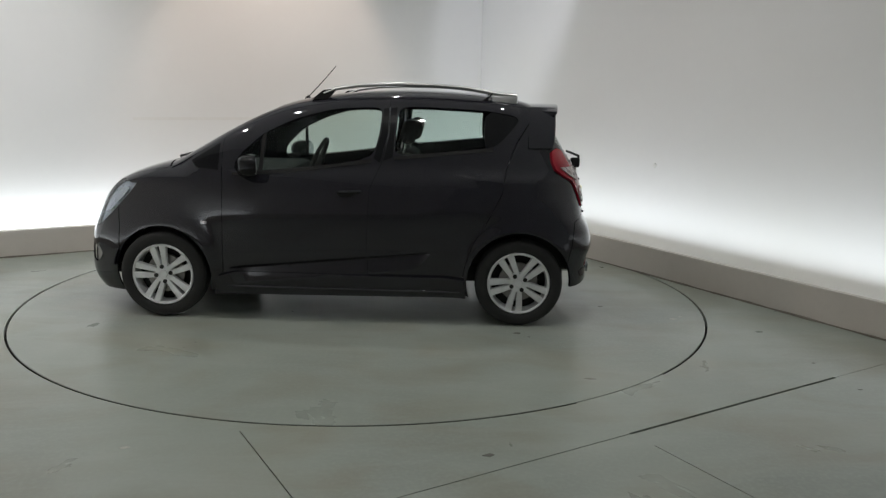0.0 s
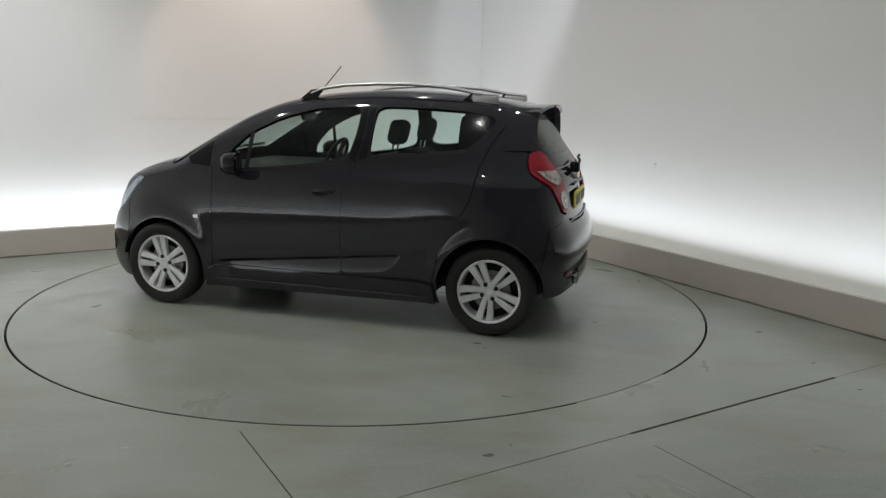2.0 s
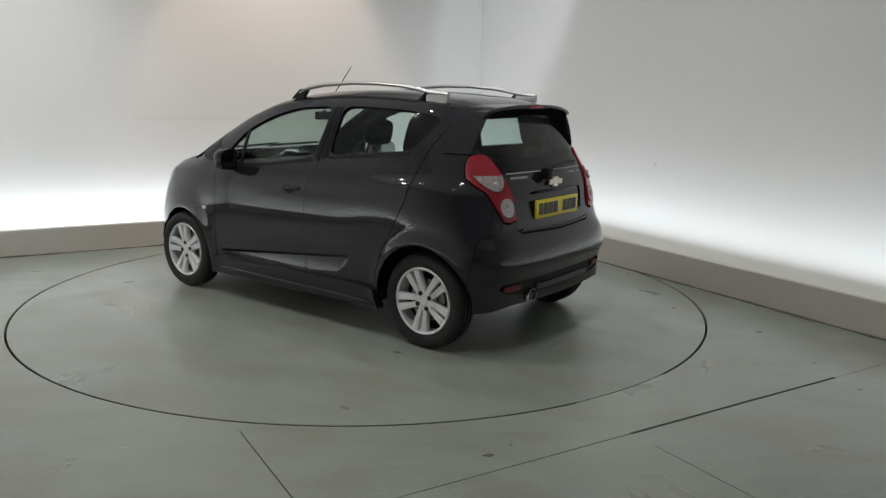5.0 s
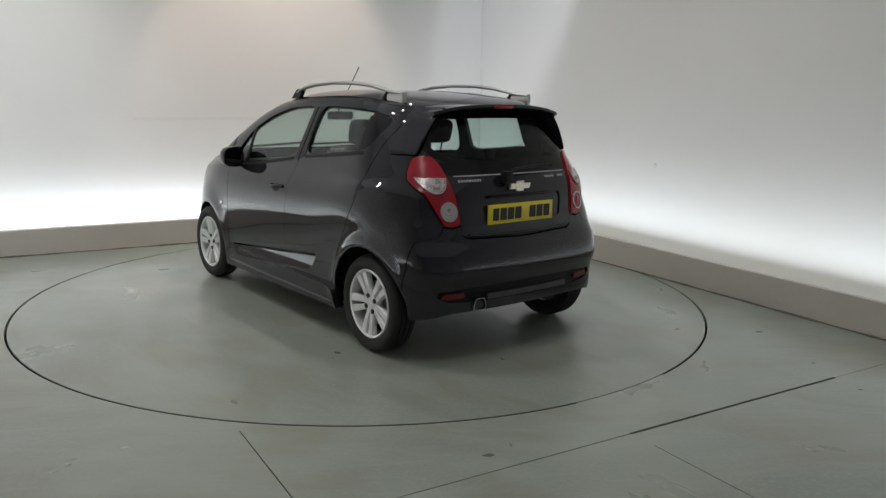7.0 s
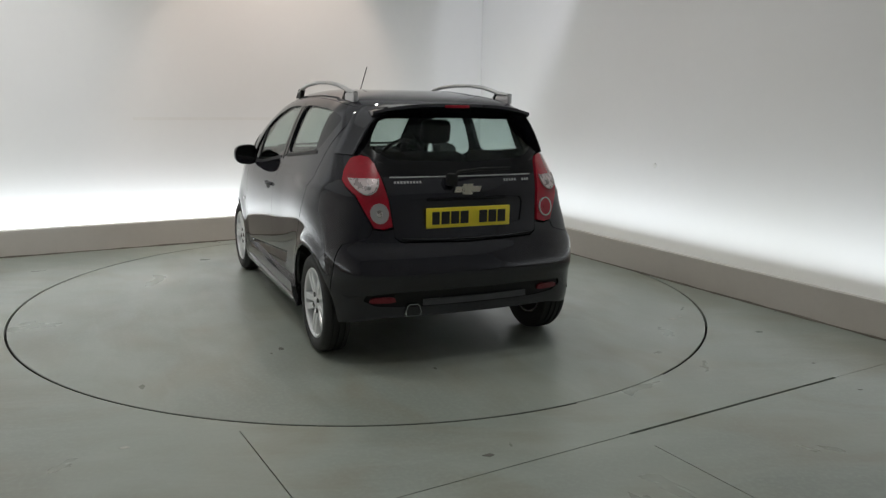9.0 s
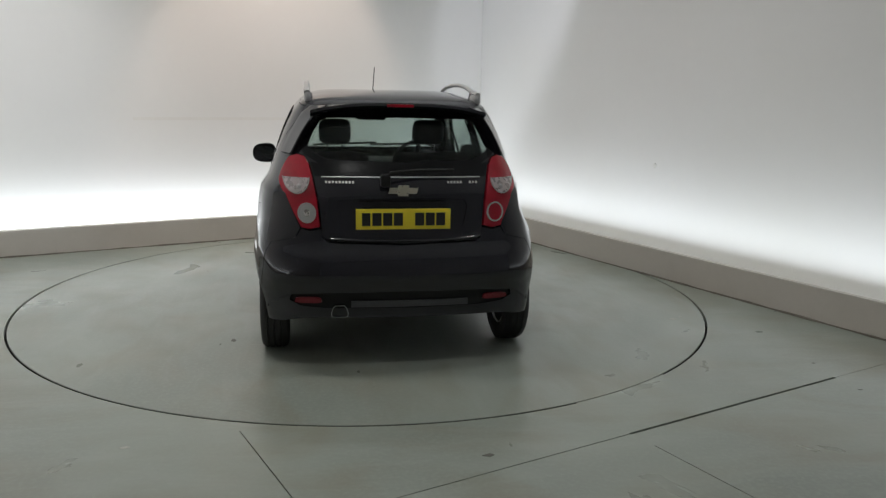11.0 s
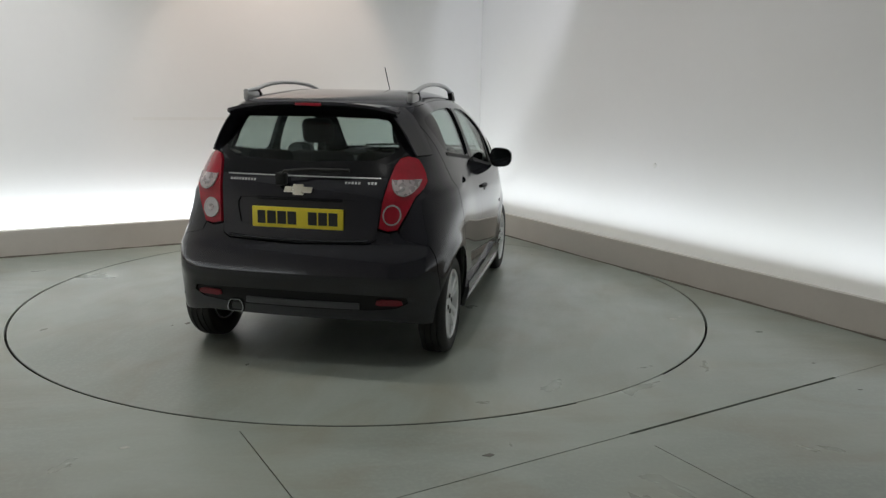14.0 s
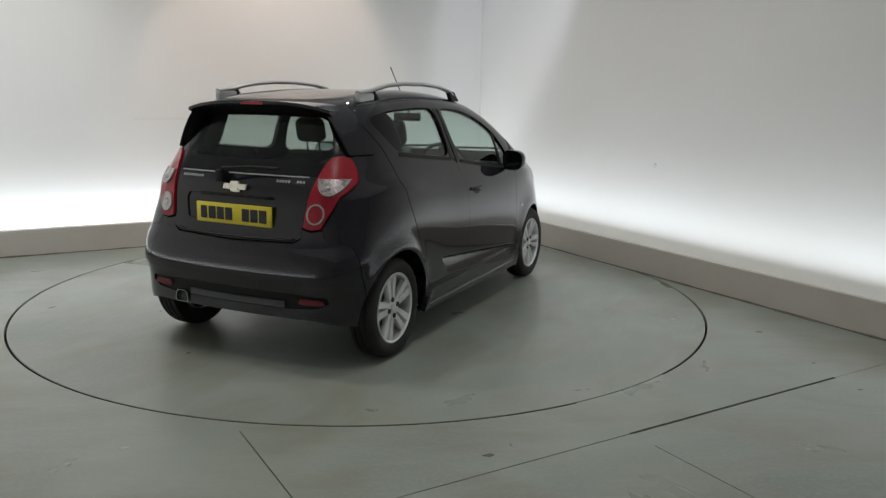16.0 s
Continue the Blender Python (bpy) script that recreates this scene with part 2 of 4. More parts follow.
# ---- the room ----
def wall_block(name, u0, u1, v0, v1, z0, z1, material, label, category, kind="structure"):
    bm = bmesh.new()
    box(bm, (u0, v0, z0), (u1, v1, z1), 0.006)
    bmesh.ops.transform(bm, matrix=Matrix.Rotation(TURN, 4, "Z"), verts=bm.verts)
    return tagged(link(name, bm, material), label, category, kind=kind)


RING_C, RING_R = Vector((0.042, 0.072, 0)), 2.459
FU0, FU1, FV0, FV1 = U_BACK - 0.6, U_WALL + 0.6, V_BACK - 0.6, V_WALL + 0.6


def floor_sheet():
    turn = np.array([[U.x, V.x], [U.y, V.y]])

    def rect(u0, u1, v0, v1):
        return np.array([turn @ q for q in ((u0, v0), (u1, v0), (u1, v1), (u0, v1))])
    ring = np.array([(RING_C.x + RING_R * math.cos(a), RING_C.y + RING_R * math.sin(a)) for a in np.linspace(0, 2 * math.pi, 241)[:-1]])
    g, h = 0.0085, 0.0026
    # the long joint is cut wide over a stretch and narrower beyond it
    joints = [rect(0.010, 1.56, -2.807 - g, -2.807 + g), rect(-1.50, 0.002, -2.807 - h, -2.807 + h), rect(1.568, 2.10, -2.807 - 0.0016, -2.807 + 0.0016),
              rect(-1.529 - h, -1.529 + h, -2.798, -1.94), rect(0.0205 - h, 0.0205 + h, -4.6, -2.95), rect(-1.529 - h, -1.529 + h, -4.6, -2.82)]
    outer = rect(FU0, FU1, FV0, FV1)
    v, tri, rim = mesh_2d(outer, [ring] + joints, np.zeros((0, 2)))
    me = bpy.data.meshes.new("floor")
    n = len(v)
    verts = [(x, y, 0) for x, y in v] + [(x, y, -0.03) for x, y in v]
    faces = [tuple(t) for t in tri.tolist()] + [(a, a + n, b + n, b) for a, b in rim]
    me.from_pydata(verts, [], faces)
    me.update()
    tagged(link("floor", me, FLOOR), "grey-green painted concrete floor with thin cut joints", "floor", kind="structure")
    bm = bmesh.new()
    box(bm, (FU0, FV0, -0.10), (FU1, FV1, -0.03))
    bmesh.ops.transform(bm, matrix=Matrix.Rotation(TURN, 4, "Z"), verts=bm.verts)
    tagged(link("ground", bm, PIT), "dark slab under the joints", "floor", kind="structure")


floor_sheet()
wall_block("wall_north", FU0, U_WALL + GAP_E + 0.15, V_WALL + GAP, V_WALL + GAP + 0.15, -0.05, CEIL, WALL, "pale matt painted studio wall washed by hidden light", "wall")
wall_block("wall_east", U_WALL + GAP_E, U_WALL + GAP_E + 0.15, FV0, V_WALL + GAP - 0.002, -0.05, CEIL, WALL, "pale matt painted studio wall washed by hidden light", "wall")
wall_block("wall_west", U_BACK - GAP - 0.15, U_BACK - GAP, FV0, V_WALL + GAP - 0.002, -0.05, CEIL, WALL, "plain pale studio wall", "wall")
# unseen south wall: greyer colour stands for the unlit end of the room
wall_block("wall_south", U_BACK - GAP + 0.002, U_WALL + GAP_E - 0.002, V_BACK - GAP - 0.15, V_BACK - GAP, -0.05, CEIL, UNLIT_WALL, "unseen studio wall, its grey standing in for lack of light", "wall")
wall_block("ceiling", FU0, FU1, FV0, FV1, CEIL + 0.002, CEIL + 0.15, WALL, "plain pale studio ceiling", "ceiling")
wall_block("plinth_north", U_BACK + 0.06, U_WALL + PLINTH_T, V_WALL, V_WALL + PLINTH_T, 0.0, PLINTH_H, PLINTH, "low beige painted plinth hiding a light strip", "plinth")
wall_block("plinth_east", U_WALL, U_WALL + PLINTH_T, V_BACK + 0.06, V_WALL - 0.002, 0.0, PLINTH_H, PLINTH, "low beige painted plinth hiding a light strip", "plinth")
wall_block("plinth_west", U_BACK - PLINTH_T, U_BACK, V_BACK + 0.002, V_WALL - 0.002, 0.0, PLINTH_H, PLINTH, "low beige painted plinth hiding a light strip", "plinth")


def turntable():
    base = new("turntable")
    tagged(base, "round grey-green turntable set flush in the floor", "turntable")
    bm = bmesh.new()
    r = RING_R - 0.015
    loft(bm, [[(q * math.cos(a), q * math.sin(a), z) for a in np.linspace(0, 2 * math.pi, 193)[:-1]] for q, z in ((r, -0.025), (r, -0.002), (r - 0.002, 0.0))])
    part("platter", bm, FLOOR, base, smooth=False)
    bm = bmesh.new()
    loft(bm, [[(q * math.cos(a), q * math.sin(a), z) for a in np.linspace(0, 2 * math.pi, 193)[:-1]] for q, z in ((r + 0.003, -0.024), (r + 0.003, -0.003))], close_ends=False)
    part("edge_band", bm, PIT, base, "dark steel edge", smooth=False)
    return base


TABLE = turntable()
# added filler in floor colour, where the ring groove fades from sight
bm = bmesh.new()
for a0, a1 in ((-65.5, -49.0), (36.0, 62.0)):
    a = np.radians(np.linspace(a0, a1, 24))
    loft(bm, [[(RING_C.x + q * math.cos(t), RING_C.y + q * math.sin(t), z) for t in a] for q, z in ((RING_R - 0.012, -0.020), (RING_R - 0.0115, -0.0022), (RING_R - 0.0005, -0.0022), (RING_R - 0.0005, -0.020))],
         close_ends=False, closed=False)
part("groove_filler", bm, FLOOR, bpy.data.objects["floor"], "floor-coloured filler added in the groove", smooth=False)
# added uneven dark strips draw the dark line at the plinths' feet
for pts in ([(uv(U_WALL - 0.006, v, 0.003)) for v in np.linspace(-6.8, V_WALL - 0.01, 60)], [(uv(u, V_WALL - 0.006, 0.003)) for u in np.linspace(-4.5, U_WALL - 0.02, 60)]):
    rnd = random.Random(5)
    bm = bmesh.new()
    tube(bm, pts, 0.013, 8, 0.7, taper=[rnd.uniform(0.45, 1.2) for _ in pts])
    part("dark_foot_strip", bm, FOOT_STRIP, bpy.data.objects["floor"], "added uneven dark strip along the foot of the plinth")



def blob(bm, x, y, z, r, k=14, depth=0.001, seed=1):
    rnd = random.Random(seed)
    polygon(bm, [(x + r * rnd.uniform(0.5, 1.2) * math.cos(a), y + 0.6 * r * rnd.uniform(0.5, 1.2) * math.sin(a), z) for a in [2 * math.pi * i / k for i in range(k)]], (0, 0, depth))
    return bm


# scuffs that ride on the turntable, specks on the floor, marks on the walls
SCUFF = surface("scuff", (0.13, 0.13, 0.11), 0.6, vary=0.3, scale=20)
PALE = surface("pale_speck", (0.50, 0.50, 0.45), 0.6, vary=0.2, scale=20)
for i, (x, y, r) in enumerate(((-1.07, 0.93, 0.028), (-1.14, 1.00, 0.012), (-1.72, 0.21, 0.018), (0.9, 1.3, 0.008))):
    part("scuff", blob(bmesh.new(), x, y, 0.0002, r, seed=i), SCUFF, TABLE, smooth=False)
FLOOR_OB = bpy.data.objects["floor"]
for i, (x, y, r, m) in enumerate(((-1.02, -2.547, 0.022, PALE), (2.616, -1.643, 0.014, SCUFF), (2.627, -2.065, 0.012, SCUFF), (2.132, -0.708, 0.030, PALE), (2.21, -0.66, 0.018, PALE), (0.525, -2.711, 0.026, SCUFF))):
    part("speck", blob(bmesh.new(), x, y, 0.0002, r, seed=20 + i), m, FLOOR_OB, smooth=False)
WALL_MARK = surface("wall_mark", (0.685, 0.66, 0.625), 0.75, vary=0.05, scale=4, stain=(0.66, 0.63, 0.60), stain_scale=3, stain_amount=1.0)
# a thin band on the north wall, slightly darker than its paint
bm = bmesh.new()
box(bm, (-1.1, V_WALL + GAP - 0.0006, 1.208), (1.5, V_WALL + GAP, 1.238))
bmesh.ops.transform(bm, matrix=Matrix.Rotation(TURN, 4, "Z"), verts=bm.verts)
part("wall_band", bm, WALL_MARK, bpy.data.objects["wall_north"], "faint darker band across the wall", smooth=False)
bm = bmesh.new()
bmesh.ops.create_cone(bm, cap_ends=True, segments=14, radius1=0.022, radius2=0.018, depth=0.006, matrix=Matrix.Rotation(TURN, 4, "Z") @ pose(U_WALL + GAP_E - 0.003, -0.02, 0.9, 0, -90, 0))
part("plug", bm, WALL_MARK, bpy.data.objects["wall_east"], "small filled hole", smooth=False)

# ---- the car's skin: one closed form, from which every panel is cut ----


def curve(*pts):
    """A smooth curve through points, x in rising order."""
    x, y = np.array(pts, float).T
    d = np.gradient(y, x)

    def f(q):
        q = np.clip(np.asarray(q, float), x[0], x[-1])
        i = np.clip(np.searchsorted(x, q) - 1, 0, len(x) - 2)
        h = x[i + 1] - x[i]
        t = (q - x[i]) / h
        return ((2 * t**3 - 3 * t**2 + 1) * y[i] + (t**3 - 2 * t**2 + t) * h * d[i] + (3 * t**2 - 2 * t**3) * y[i + 1] + (t**3 - t**2) * h * d[i + 1])
    return f


TOP = curve((-1.8, 1.40), (-1.45, 1.455), (-1.12, 1.497), (-0.71, 1.524), (-0.30, 1.527), (0.12, 1.493), (0.37, 1.443), (0.54, 1.381), (0.75, 1.274),
            (0.97, 1.148), (1.13, 1.062), (1.22, 1.044), (1.38, 1.008), (1.56, 0.948), (1.68, 0.874), (1.77, 0.785), (1.90, 0.64))
BACK = curve((0.10, 1.60), (0.18, 1.65), (0.27, 1.69), (0.39, 1.692), (0.455, 1.702), (0.505, 1.722), (0.56, 1.721), (0.635, 1.698), (0.70, 1.660), (0.80, 1.638), (0.98, 1.600),
             (1.14, 1.510), (1.27, 1.435), (1.40, 1.365), (1.55, 1.30))
NOSE = curve((0.10, 1.70), (0.20, 1.78), (0.40, 1.80), (0.52, 1.785), (0.62, 1.745), (0.72, 1.70), (0.82, 1.655), (0.95, 1.61), (1.6, 1.60))
WIDE = curve((0.10, 0.748), (0.22, 0.768), (0.35, 0.788), (0.55, 0.801), (0.75, 0.802), (0.88, 0.790), (0.96, 0.768), (1.02, 0.745), (1.10, 0.722), (1.25, 0.672),
             (1.40, 0.614), (1.52, 0.57))
AXLE, HUB_Z = 1.1875, 0.29
ARCH_F, ARCH_R = 0.330, 0.342


def step(a, b, x):
    t = np.clip((x - a) / (b - a), 0, 1)
    return t * t * (3 - 2 * t)


def skin(x, y, z):
    """Below 0 inside the body, above 0 outside."""
    w = WIDE(z)
    for cx, r, soft_w in ((AXLE, ARCH_F, 0.085), (-AXLE, ARCH_R, 0.058)):
        d = np.hypot(x - cx, z - HUB_Z)
        w = w + 0.019 * np.exp(-((d - r) / soft_w) ** 2) * step(0.1, 0.3, z)
    w = w + (0.010 * np.exp(-((z - 0.93) / 0.07) ** 2) + 0.016 * np.exp(-((z - 0.82) / 0.20) ** 2)) * step(-0.4, -1.1, x)
    # a crease along the shoulder over the rear wheel
    w = w + 0.011 * np.exp(-((z - 0.962 - 0.05 * (x + 1.2)) / 0.028) ** 2) * step(-0.70, -1.0, x)
    # a wedge pressed into the doors above the sill, rising to the rear
    d = z - 0.48 + 0.10 * (x + 0.58)
    w = w - 0.024 * step(0.014, -0.010, d) * np.clip((d + 0.10) / 0.09, 0, 1) * step(-0.61, -0.56, x + 0.8 * d) * step(0.80, 0.60, x)
    bow = 0.10 * np.clip(1 - (y / 0.5) ** 2, 0, 1)
    b = np.where(x < 0, -x / (BACK(z) - 0.034 * np.clip((y / 0.53) ** 2, 0, 2)), x / (NOSE(z) + bow))
    n = np.where(x < 0, 7.0 + 5.0 * step(0.88, 0.60, z), 3.6)
    c = np.maximum(z - 0.5, 0) / (TOP(x) - 0.5)
    return (np.abs(y) / w) ** (7 + 2 * step(0.95, 0.70, z) * step(-0.3, -1.1, x)) + b ** n + c ** (15 + 20 * step(-0.85, -1.25, x)) - 1


def root(f, lo, hi):
    lo, hi = np.array(lo, float), np.array(hi, float)
    for _ in range(44):
        m = (lo + hi) / 2
        out = f(m) > 0
        hi, lo = np.where(out, m, hi), np.where(out, lo, m)
    return (lo + hi) / 2


def on_side(x, z):
    x, z = np.asarray(x, float), np.asarray(z, float)
    return np.stack([x, root(lambda y: skin(x, y, z), 0 * x, 0 * x + 1.2), z], -1)


def on_rear(y, z):
    y, z = np.asarray(y, float), np.asarray(z, float)
    return np.stack([root(lambda q: skin(-q, y, z), 0 * y + 0.2, 0 * y + 2.2) * -1, y, z], -1)


def on_front(y, z):
    y, z = np.asarray(y, float), np.asarray(z, float)
    return np.stack([root(lambda q: skin(q, y, z), 0 * y + 0.2, 0 * y + 2.2), y, z], -1)


def on_top(x, y):
    x, y = np.asarray(x, float), np.asarray(y, float)
    return np.stack([x, y, root(lambda z: skin(x, y, z), 0 * x + 0.5, 0 * x + 1.8)], -1)


def dense(pts, gap=0.03):
    out = []
    for a, b in zip(pts, pts[1:]):
        a, b = np.array(a, float), np.array(b, float)
        k = max(1, int(np.ceil(np.linalg.norm(b - a) / gap)))
        out += [a + (b - a) * i / k for i in range(k)]
    return np.array(out + [np.array(pts[-1], float)])


def soft(pts, times=2, closed=True):
    """Cuts corners round."""
    p = np.array(pts, float)
    for _ in range(times):
        q = np.roll(p, -1, 0) if closed else p[1:]
        r = p if closed else p[:-1]
        m = np.empty((2 * len(q), 2))
        m[0::2], m[1::2] = r * 0.82 + q * 0.18, r * 0.18 + q * 0.82
        p = m if closed else np.concatenate([p[:1], m, p[-1:]])
    return p


def loop(pts):
    return np.concatenate([pts, pts[:1]])


def side(*pts):
    return on_side(*dense(pts).T)


def rear(*pts):
    return on_rear(*dense(pts).T)


def arc(cx, r, a0, a1, k=26):
    a = np.radians(np.linspace(a0, a1, k))
    return on_side(cx + r * np.cos(a), HUB_Z + r * np.sin(a))


def eave(x0, x1, drop=0.06):
    x = np.linspace(x0, x1, max(3, int(abs(x1 - x0) / 0.035)))
    return on_side(x, TOP(x) - drop)


def mirrored(p):
    return (p * np.array([1, -1, 1]))[::-1]


SQUEEZE = 0.8


def chart(p, top):
    p = np.asarray(p)
    if top:
        return p[:, :2].copy()
    return np.stack([np.mod(np.arctan2(p[:, 1], p[:, 0]) + 0.5, 2 * math.pi) * SQUEEZE, p[:, 2]], -1)


def unchart(q, top):
    if top:
        return on_top(q[:, 0], q[:, 1])
    a, z = q[:, 0] / SQUEEZE - 0.5, q[:, 1]
    r = root(lambda r: skin(r * np.cos(a), r * np.sin(a), z), 0 * a + 0.05, 0 * a + 2.4)
    return np.stack([r * np.cos(a), r * np.sin(a), z], -1)


def normals(p):
    e = 1e-4
    g = np.stack([skin(*(p + e * d).T) - skin(*(p - e * d).T) for d in np.eye(3)], -1)
    return g / np.linalg.norm(g, axis=1)[:, None]


def grow(poly, d):
    """Moves an outline outwards by d."""
    a, b = np.roll(poly, 1, 0), np.roll(poly, -1, 0)
    t = b - a
    n = np.stack([t[:, 1], -t[:, 0]], -1) / (np.linalg.norm(t, axis=1)[:, None] + 1e-9)
    area2 = (poly[:, 0] * b[:, 1] - poly[:, 1] * b[:, 0]).sum()
    return poly + n * d * np.sign(area2)


xs = np.arange(-1.0, 1.01, 0.045)
az = [np.arctan2(on_side(x, 0.7)[1], x) for x in xs] + [np.arctan2(y, -1.67) for y in np.arange(0.0, 0.80, 0.045)] + [np.arctan2(y, 1.80) for y in np.arange(0, 0.8, 0.06)]
az = np.array(az)
az = np.unique(np.round(np.concatenate([np.mod(az + 0.5, 2 * math.pi), np.mod(-az + 0.5, 2 * math.pi)]), 5))
GRID_AZ = np.stack(np.meshgrid(az * SQUEEZE, np.arange(0.12, 1.5, 0.02)), -1).reshape(-1, 2)
# more points where the metal bends: round the arches and along the wedge in the doors
bends = []
for cx, r in ((AXLE, ARCH_F), (-AXLE, ARCH_R)):
    for k in range(1, 9):
        a = np.radians(np.arange(-2, 183, 4.5))
        q = np.stack([cx + (r + 0.016 * k) * np.cos(a), HUB_Z + (r + 0.016 * k) * np.sin(a)], -1)
        bends.append(q[(np.abs(q[:, 0]) < 1.62)])
for d in (0.022, 0.013, 0.006, 0.0, -0.006, -0.013, -0.03, -0.05, -0.075, -0.098):
    x = np.concatenate([np.arange(-0.66, -0.50, 0.012), np.arange(-0.49, 0.82, 0.03)])
    bends.append(np.stack([x, 0.48 - 0.10 * (x + 0.58) + d], -1))
bends = np.concatenate(bends)
bends = on_side(*bends.T)
bends = np.stack([np.mod(np.arctan2(bends[:, 1], bends[:, 0]) + 0.5, 2 * math.pi) * SQUEEZE, bends[:, 2]], -1)
near = np.array([((bends - g) ** 2).sum(1).min() for g in GRID_AZ])
GRID_AZ = np.concatenate([GRID_AZ[near > 0.012 ** 2], bends])
GRID_TOP = np.stack(np.meshgrid(np.arange(-1.5, 1.9, 0.045), np.arange(-0.795, 0.8, 0.053)), -1).reshape(-1, 2)


def panel(name, outer, material, parent, holes=(), top=False, sink=0.0, thick=0.012, gap=0.0011, label="", flip=False):
    """Cuts a piece out of the skin: outline and holes lie on it; sink sets it back; flip makes the one on the other side."""
    o = grow(chart(outer, top), -gap)
    hs = [grow(chart(h, top), gap * 0.5) for h in holes]
    v, tri, rim = mesh_2d(o, hs, GRID_TOP if top else GRID_AZ)
    p = unchart(v, top)
    n = normals(p)
    if (np.cross(p[tri[:, 1]] - p[tri[:, 0]], p[tri[:, 2]] - p[tri[:, 0]]) * n[tri[:, 0]]).sum() < 0:
        tri = tri[:, ::-1]
        rim = [(b, a) for a, b in rim]
    if flip:
        p, n = p * [1, -1, 1], n * [1, -1, 1]
        tri = tri[:, ::-1]
        rim = [(b, a) for a, b in rim]
    k = len(p)
    f, b = p - n * sink, p - n * (sink + thick)
    verts = np.concatenate([f, b])
    faces = tri.tolist() + (tri[:, ::-1] + k).tolist() + [(b_, a_, a_ + k, b_ + k) for a_, b_ in rim]
    me = bpy.data.meshes.new(name)
    me.from_pydata(verts.tolist(), [], faces)
    me.update()
    me.shade_smooth()
    flat = np.zeros(3 * len(me.polygons))
    me.polygons.foreach_get("normal", flat)
    rims = np.repeat(flat.reshape(-1, 3)[2 * len(tri):], 4, 0)
    given = np.concatenate([n[tri.reshape(-1)], -n[tri[:, ::-1].reshape(-1)], rims])
    me.normals_split_custom_set(given.tolist())
    return link(name, me, material, parent, label)


def both(name, outer, material, parent, **k):
    return panel(name, outer, material, parent, **k), panel(name, outer, material, parent, flip=True, **k)


CAR = new("car")
tagged(CAR, "dark grey five-door hatchback with silver roof rails on a turntable", "car")

# outlines on the left flank, x forward and z up
FRONT_DOOR_EDGE = [(0.79, 0.215), (0.775, 0.35), (0.77, 0.60), (0.765, 0.90), (0.775, 1.0)]
B_SPLIT = [(-0.19, 0.215), (-0.185, 0.60), (-0.20, 0.90), (-0.27, 1.05), (-0.315, 1.25), (-0.315, 1.40), (-0.315, float(TOP(-0.315)) - 0.06)]
R_DOOR_EDGE = [(-0.80, 0.215), (-0.83, 0.40), (-0.88, 0.55), (-0.97, 0.70), (-1.06, 0.88), (-1.09, 1.05), (-1.15, 1.20), (-1.24, 1.34), (-1.24, float(TOP(-1.24)) - 0.06)]
F_WIN = [(0.705, 0.985), (0.665, 1.09), (0.51, 1.235), (0.30, 1.335), (0.06, 1.40), (-0.20, 1.415), (-0.265, 1.405), (-0.255, 1.25), (-0.21, 1.085), (0.30, 1.015)]
R_WIN = [(-0.355, 1.105), (-0.36, 1.25), (-0.375, 1.42), (-0.60, 1.42), (-0.95, 1.405), (-1.185, 1.365), (-1.06, 1.22), (-1.0, 1.172), (-0.70, 1.14)]


def window(pts):
    return on_side(*dense(loop(soft(pts, 2)), 0.03)[:-1].T)


f_door = np.concatenate([side(*FRONT_DOOR_EDGE)[:-1], eave(0.775, -0.315)[:-1], side(*B_SPLIT[::-1])[:-1], side((-0.19, 0.215), (0.79, 0.215))[:-1]])
r_door = np.concatenate([side(*B_SPLIT)[:-1], eave(-0.315, -1.24)[:-1], side(*R_DOOR_EDGE[::-1])[:-1], side((-0.80, 0.215), (-0.19, 0.215))[:-1]])
for flip in (False, True):
    d = panel("front_door", f_door, PAINT, CAR, holes=[window(F_WIN)], flip=flip, thick=0.03)
    d2 = panel("rear_door", r_door, PAINT, CAR, holes=[window(R_WIN)], flip=flip, thick=0.03)
    panel("window", window(F_WIN), SIDE_GLASS, d, sink=0.010, thick=0.004, gap=-0.006, flip=flip, label="tinted front door glass")
    back_win = [(-0.355, 1.105), (-0.36, 1.25), (-0.375, 1.42), (-0.60, 1.42), (-0.945, 1.407), (-0.945, 1.167), (-0.70, 1.14)]
    panel("window", window(back_win), SIDE_GLASS, d2, sink=0.010, thick=0.004, gap=-0.006, flip=flip, label="tinted rear door glass")
    panel("pillar_trim", window([(-0.95, 1.168), (-0.95, 1.405), (-1.185, 1.365), (-1.06, 1.22), (-1.0, 1.172)]), GLOSS, d2, sink=0.005, gap=-0.004, flip=flip,
          label="black trim with the hidden rear door handle")
    panel("window_bar", side((0.535, 1.00), (0.515, 1.232), (0.49, 1.243), (0.505, 1.0))[:], BLACK, d, sink=0.004, flip=flip)

# bonnet line, shared by wing and bonnet
wing_top = eave(0.775, 1.50, 0.055)
lamp_back = [(1.50, float(TOP(1.5)) - 0.055), (1.43, 0.900), (1.36, 0.895), (1.40, 0.845), (1.50, 0.74), (1.49, 0.60)]
f_arch_top = arc(AXLE, ARCH_F, 22, 198)
fender = np.concatenate([wing_top[:-1], side(*lamp_back)[:-1], side((1.49, 0.60), (1.494, 0.415))[:-1], f_arch_top[:-1], side((0.874, 0.188), (0.79, 0.215))[:-1],
                         side(*FRONT_DOOR_EDGE)[:-1], side((0.775, 1.0), (0.775, float(TOP(0.775)) - 0.055))[:-1]])
both("front_wing", fender, PAINT, CAR)

